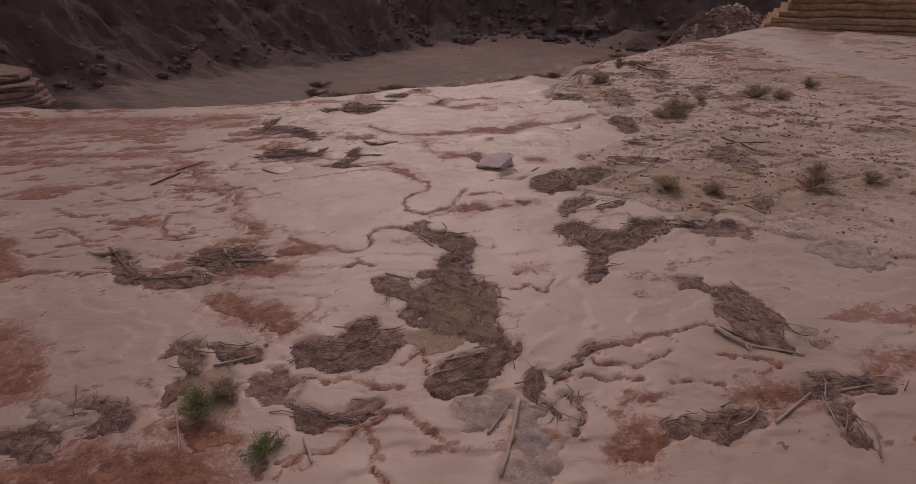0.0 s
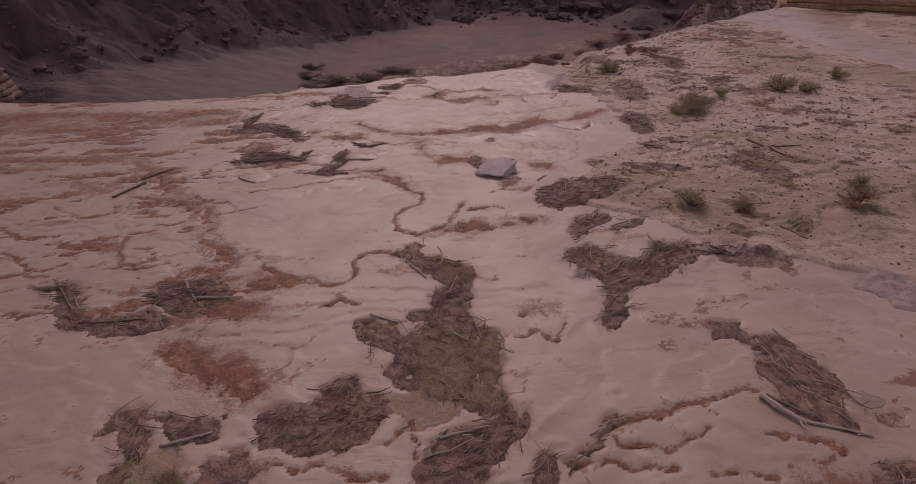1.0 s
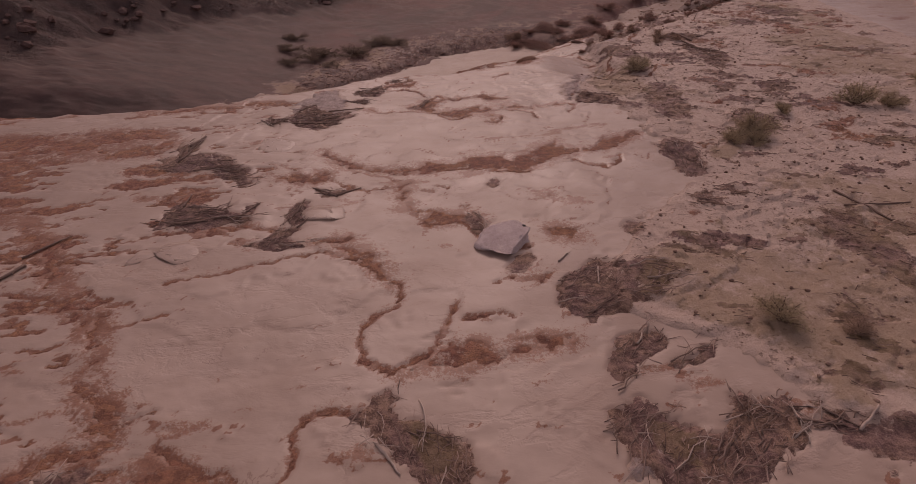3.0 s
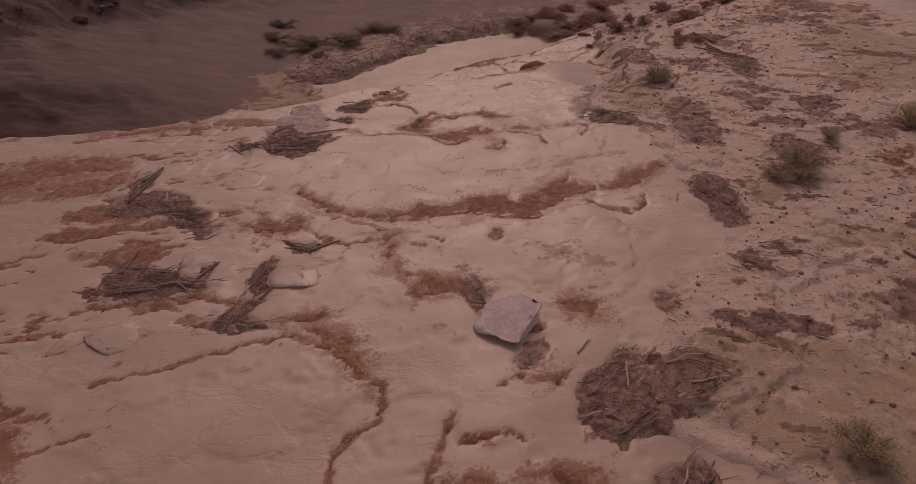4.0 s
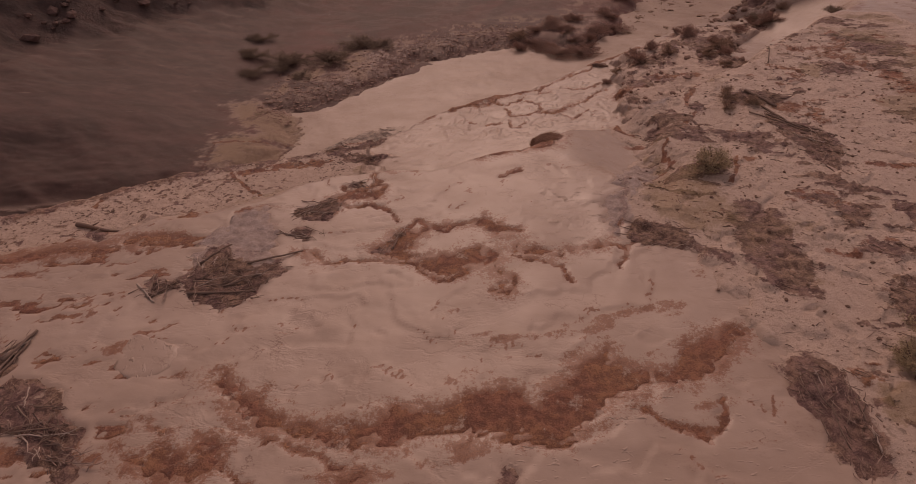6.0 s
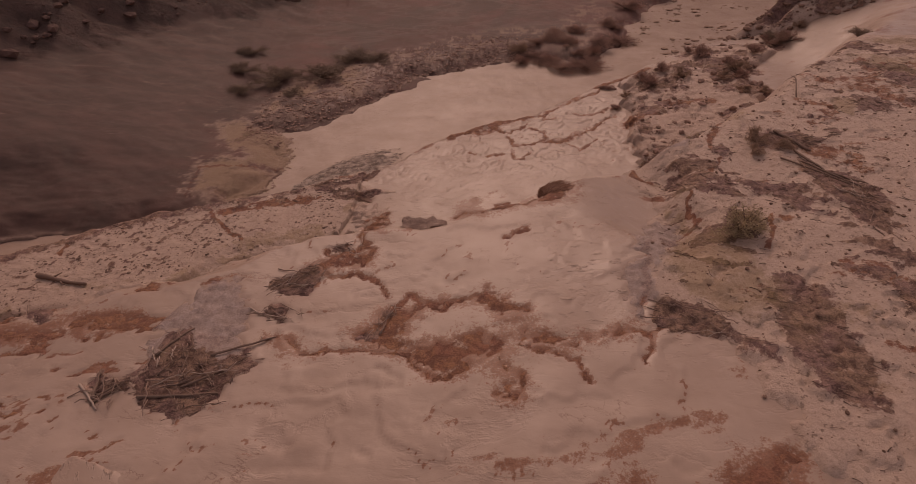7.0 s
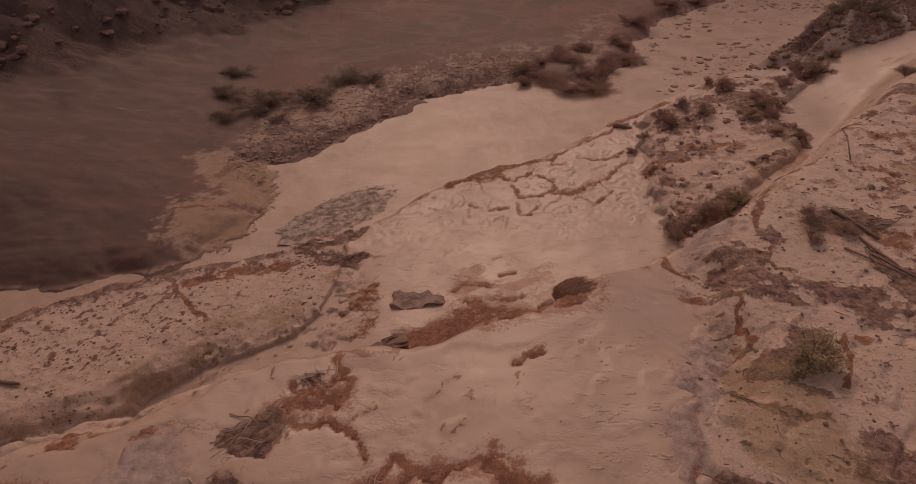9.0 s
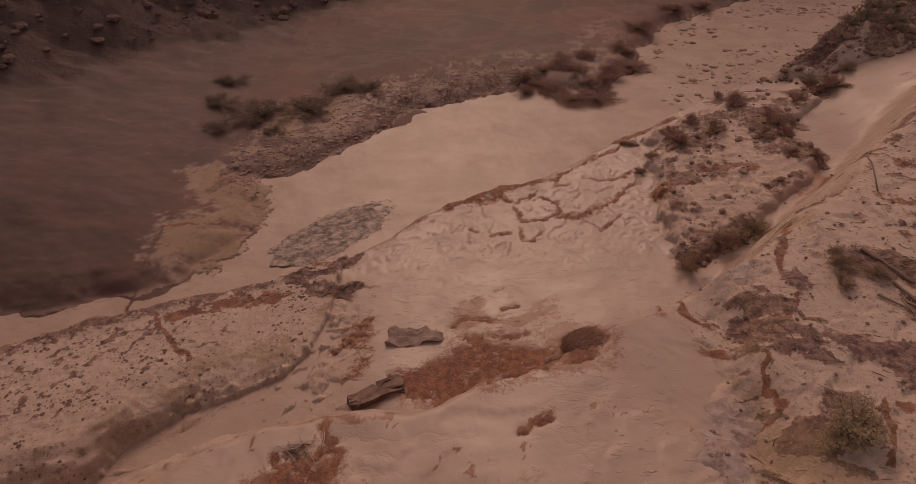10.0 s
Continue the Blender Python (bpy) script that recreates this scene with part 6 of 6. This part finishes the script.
shrub(1.20, SCRUB, (31.18, 63.92))
shrub(1.08, SCRUB, (25.73, 57.83))
shrub(0.72, SCRUB, (20.83, 51.58))
shrub(0.60, DRYLEAF, (19.20, 49.00))
rock(.3, RED_ROCK, (6.68, 38.57))
mound(.5, (-4.25, 20.00))
mound(.42, (-2.45, 16.56))
mound(.3, (-5.48, 15.18))
mound(.4, (-4.87, 15.21))
shrub(1.00, SCRUB, (-9.27, 50.26))
shrub(1.07, SCRUB, (-6.87, 51.03))
shrub(.9, BRUSH, (6.16, 55.38))
shrub(1.0, BRUSH, (7.47, 56.91))
shrub(.9, DRYLEAF, (4.98, 54.42))
shrub(.8, BRUSH, (9.62, 53.90))
shrub(0.6, SCRUB, (15.98, 43.22))
shrub(0.7, SCRUB, (16.97, 43.37))
shrub(0.55, DRYLEAF, (18.05, 44.01))
shrub(0.5, SCRUB, (14.36, 41.06))
shrub(0.5, DRYLEAF, (15.36, 41.53))
shrub(0.45, SCRUB, (17.35, 42.22))
shrub(0.45, DRYLEAF, (15.39, 43.38))
shrub(0.4, SCRUB, (14.23, 41.76))
shrub(0.5, BRUSH, (7.95, 38.39))
shrub(0.45, BRUSH, (8.88, 39.08))
shrub(0.4, BRUSH, (11.47, 38.81))
shrub(0.45, BRUSH, (11.48, 37.70))
shrub(0.4, BRUSH, (14.04, 41.34))
shrub(0.35, DRYLEAF, (11.03, 36.30))
shrub(0.3, DRYLEAF, (11.67, 36.10))
shrub(0.3, BRUSH, (10.72, 41.55))
shrub(0.3, BRUSH, (6.55, 36.54))
shrub(0.7, SCRUB, (16.35, 42.99))
shrub(0.6, BRUSH, (14.57, 40.76))
shrub(0.6, SCRUB, (17.25, 42.58))
shrub(1.0, BRUSH, (5.80, 53.94))
shrub(1.1, BRUSH, (7.13, 55.87))
shrub(1.0, BRUSH, (9.06, 57.44))
shrub(1.0, BRUSH, (8.84, 53.44))
shrub(0.9, BRUSH, (9.43, 52.98))
shrub(0.9, BRUSH, (12.15, 58.52))
shrub(0.9, BRUSH, (6.87, 53.01))
shrub(0.8, BRUSH, (4.83, 53.03))

rock_shelf("sandstone_cliff", "layered orange sandstone cliff beside the stream", [(19.8, 41.5), (21.5, 39.6), (24.0, 38.6), (26.5, 36.6), (31, 35.0), (40, 33.0)], (0.45, 0.9), 14, 0.3, 0.42, 0.2, LAYERED_ROCK)
rock_shelf("sandstone_ledge", "low layered sandstone ledge at the shelf's edge", [(-26, 20.0), (-20, 20.8), (-16.6, 21.4), (-15.4, 22.2), (-15.8, 23.4)], (-0.75, 0.45), 9, 0.12, 0.2, -0.55, WEDGE_ROCK)


def land_cell(x, y, field):
    return float(field[np.clip(np.searchsorted(gy, y), 0, len(gy) - 1), np.clip(np.searchsorted(gx, x), 0, len(gx) - 1)])


# twigs strewn over the slope beside the water
shape, made = ([], []), 0
while made < 2600:
    x, y = rng.uniform(2.5, 14), rng.uniform(9, 35)
    if land_cell(x, y, dry) > 0.6 and (land_cell(x, y, C["dirt_and_shade"]) > 0.4 or rng.random() < 0.1) and y < float(along(x, LIP)) + 0.3:
        stick(shape, (x, y, ground_z(x, y) + 0.012), radians(-28) + rng.gauss(0, 0.5), rng.uniform(-0.05, 0.15), rng.uniform(0.05, 0.22), rng.uniform(0.004, 0.008))
        made += 1
tagged(part("twig_litter", shape, TWIGS, None), "dark flood-strewn twigs scattered over pink silt", "twigs", kind="stuff")


def from_box(x0, x1, y0, y1, test):
    def pick():
        x, y = rng.uniform(x0, x1), rng.uniform(y0, y1)
        return (x, y) if test(x, y) else None
    return pick


scatter("rubble", "red-brown rocks along the river bank", "rocks", 4200, from_box(-10, 6, 42, 57, lambda x, y: 0.05 < land_cell(x, y, bank) < 0.4 + 4.6 * rng.random() ** 1.5), (0.025, 0.12), BANK_ROCK, 0.6)
scatter("rubble", "broken dark rocks on the canyon's scree slope", "rocks", 3200, from_box(-45, 5, 30, 85, lambda x, y: land_cell(x, y, wall) > 1.5 and noise.noise(Vector((x * 0.25, y * 0.25, 1))) > -0.1), (0.06, 0.5), SCREE_ROCK)
scatter("rubble", "dark boulders at the foot of far cliffs", "rocks", 700, from_box(0, 50, 66, 100, lambda x, y: land_cell(x, y, wall) > -3), (0.15, 1.2), DARK_ROCK)
scatter("rubble", "stones and broken slabs on the island", "rocks", 200, from_box(5.5, 15, 30, 43, lambda x, y: land_cell(x, y, island) > 0), (0.03, 0.16), BANK_ROCK)
scatter("rubble", "angular stones along the rapids", "rocks", 300, from_box(20, 32, 48, 64, lambda x, y: y < float(along(x, RIM)) + 4), (0.12, 0.7), RED_ROCK)
scatter("rubble", "low rocks breaking the river's rapids", "rocks", 800, from_box(11, 32, 50, 72, lambda x, y: land_cell(x, y, bank) < -0.3 and land_cell(x, y, river) > 0.5 and noise.noise(Vector((x * 0.3, y * 0.3, 4))) > -0.1), (0.06, 0.3), RAPID_ROCK, 0.4)
scatter("pebbles", "small dark stones on pale sand", "pebbles", 2600, from_box(-13, -3, 25, 33, lambda x, y: land_cell(x, y, block) > 0.5 and rng.random() < 1.3 * noise.noise(Vector((x * 0.7, y * 0.9, 2))) + 0.25), (0.014, 0.055), WEDGE_ROCK, 0.5)
scatter("pebbles", "small stones over pink silt", "pebbles", 2600, from_box(2.5, 13, 9, 34, lambda x, y: land_cell(x, y, dry) > 0.6 and y < float(along(x, LIP))), (0.01, 0.05), RED_ROCK)


def slab_boulder(at, length, width, height, turn):
    """The flat-topped boulder in the stream, tapering to a blunt point downstream."""
    bm = rough_stone(1.0, 1.0, 4, 4, 0.16)
    for v in bm.verts:
        taper = 1.0 - 0.55 * max(0.0, -v.co.y)
        v.co = Vector((v.co.x * width * taper, v.co.y * length, max(-0.5, min(v.co.z, 0.45 + 0.1 * v.co.x)) * height))
    ob = smooth(part("boulder", bm, PALE_ROCK, None))
    ob.matrix_basis = pose(*at, ground_z(*at) + 0.02, 4, -6, turn)
    return tagged(ob, "flat pale grey sandstone boulder splitting the muddy stream", "boulder", "boulders")


scatter("rubble", "broken red slabs and stones at the head of the stream", "rocks", 650, from_box(12, 24, 41, 50, lambda x, y: land_cell(x, y, hill) > -0.15), (0.05, 0.24), RED_ROCK)
slab_boulder((1.1, 15.35), 0.58, 0.5, 0.3, 10)


def broken_slab(at, size, turn, tilt, material, label):
    """A broken bed of rock: a block with split, uneven faces."""
    bm = bmesh.new()
    bmesh.ops.create_cube(bm, size=1)
    bmesh.ops.subdivide_edges(bm, edges=bm.edges, cuts=9, use_grid_fill=True)
    shift = Vector((rng.uniform(0, 40), 0, 0))
    for v in bm.verts:
        p = Vector((v.co.x * size[0], v.co.y * size[1] * (1 - 0.35 * v.co.x), v.co.z * size[2]))
        grain = noise.fractal(p * 4 + shift, 0.9, 2.0, 5)
        v.co = p + Vector((0.16 * noise.noise(p * 3 - shift), 0.1 * grain + 0.1 * noise.noise(p * 1.5), 0.07 * grain))
    ob = part("boulder", bm, material, None)
    ob.matrix_basis = pose(*at, ground_z(*at) + 0.2 * size[2], tilt, 0, turn)
    return tagged(ob, label, "boulder", "boulders")


broken_slab((-0.45, 29.95), (1.3, 0.4, 0.13), -2, 9, GREY_ROCK, "flat grey sandstone slab lying in the muddy ledge water")


def root_wad(at, size):
    """A snagged stump whose roots fan out over the lip."""
    stump = new("root_wad")
    tagged(stump, "snagged brown root wad fanned out at the falls' lip", "driftwood")
    base = Vector((*at, ground_z(*at)))
    mass = rough_stone(0.27 * size, 0.6, 3, 4, 0.3)
    bmesh.ops.translate(mass, verts=mass.verts, vec=base + Vector((0.25 * size, 0.1 * size, 0.02)))
    smooth(part("root_mass", mass, ROOTS, stump))
    shape = ([], [])
    for _ in range(1700):
        a, lean = rng.uniform(0, 2 * math.pi), rng.uniform(0.0, 1.3)
        d = Vector((math.cos(a) * math.cos(lean), math.sin(a) * math.cos(lean), math.sin(lean) * 0.65)) * size
        at_skin = base + Vector((0.25 * size, 0.1 * size, 0.0)) + d * 0.3
        sweep = Vector((0.42, 0.14, 0.1)) * size * rng.uniform(0.2, 1.0)
        tube(shape, [at_skin, at_skin + d * 0.08 + 0.4 * sweep, at_skin + d * rng.uniform(0.02, 0.1) + sweep + Vector((rng.gauss(0, 0.03), rng.gauss(0, 0.03), rng.gauss(-0.03, 0.03)))], [0.006, 0.004, 0.0015], 3)
    tagged(part("root_fan", shape, ROOTS, stump), kind="stuff")
    return stump


ROOTS = wood_material("red_brown_roots", (0.2, 0.09, 0.055), (0.40, 0.215, 0.14))
root_wad((2.3, 26.68), 0.85)
rock(0.2, RED_ROCK, (2.15, 26.6), 0.5)
# the shaded scarp below the lip as a block, its shade in the dark colour
broken_slab((-1.25, 28.3), (1.3, 0.42, 0.16), 206, 10, WEDGE_ROCK, "dark wet wedge of shaded rock under the shelf's lip")


def scum_raft(at, length, width, turn):
    """A raft of foam, chaff and twigs turning in the slack water under the rim."""
    c, s = math.cos(radians(turn)), math.sin(radians(turn))
    points, faces, rings, sides = [], [], 26, 90
    for i in range(rings + 1):
        for k in range(sides):
            a = 2 * math.pi * k / sides
            edge = 1 + 0.16 * noise.noise(Vector((2 * math.cos(a), 2 * math.sin(a), 3))) + 0.1 * noise.noise(Vector((7 * math.cos(a), 7 * math.sin(a), 8)))
            u, v = math.cos(a) * i / rings * edge * length, math.sin(a) * i / rings * edge * width
            x, y = at[0] + c * u - s * v, at[1] + s * u + c * v
            lump = 0.05 * noise.fractal(Vector((x * 3, y * 3, 0)), 0.8, 2.0, 4)
            points.append((x, y, ground_z(*at) + 0.05 + lump - 0.09 * (i / rings) ** 6))
    for i in range(rings):
        for k in range(sides):
            j = (k + 1) % sides
            faces.append((i * sides + k, i * sides + j, (i + 1) * sides + j, (i + 1) * sides + k))
    raft = new("scum_raft")
    tagged(raft, "grey-brown raft of foam, chaff and twigs on muddy water", "scum")
    smooth(part("foam_crust", (points, faces), SCUM, raft))
    shape = ([], [])
    for _ in range(350):
        a, q = rng.uniform(0, 2 * math.pi), math.sqrt(rng.random()) * 0.95
        u, v = math.cos(a) * q * length, math.sin(a) * q * width
        stick(shape, (at[0] + c * u - s * v, at[1] + s * u + c * v, ground_z(*at) + 0.07), rng.uniform(0, 6.3), rng.uniform(-0.1, 0.2), rng.uniform(0.08, 0.25), rng.uniform(0.005, 0.011))
    tagged(part("twig_mat", shape, TWIGS, raft), kind="stuff")
    return raft


scum_raft((-4.0, 39.6), 3.2, 1.35, 42)
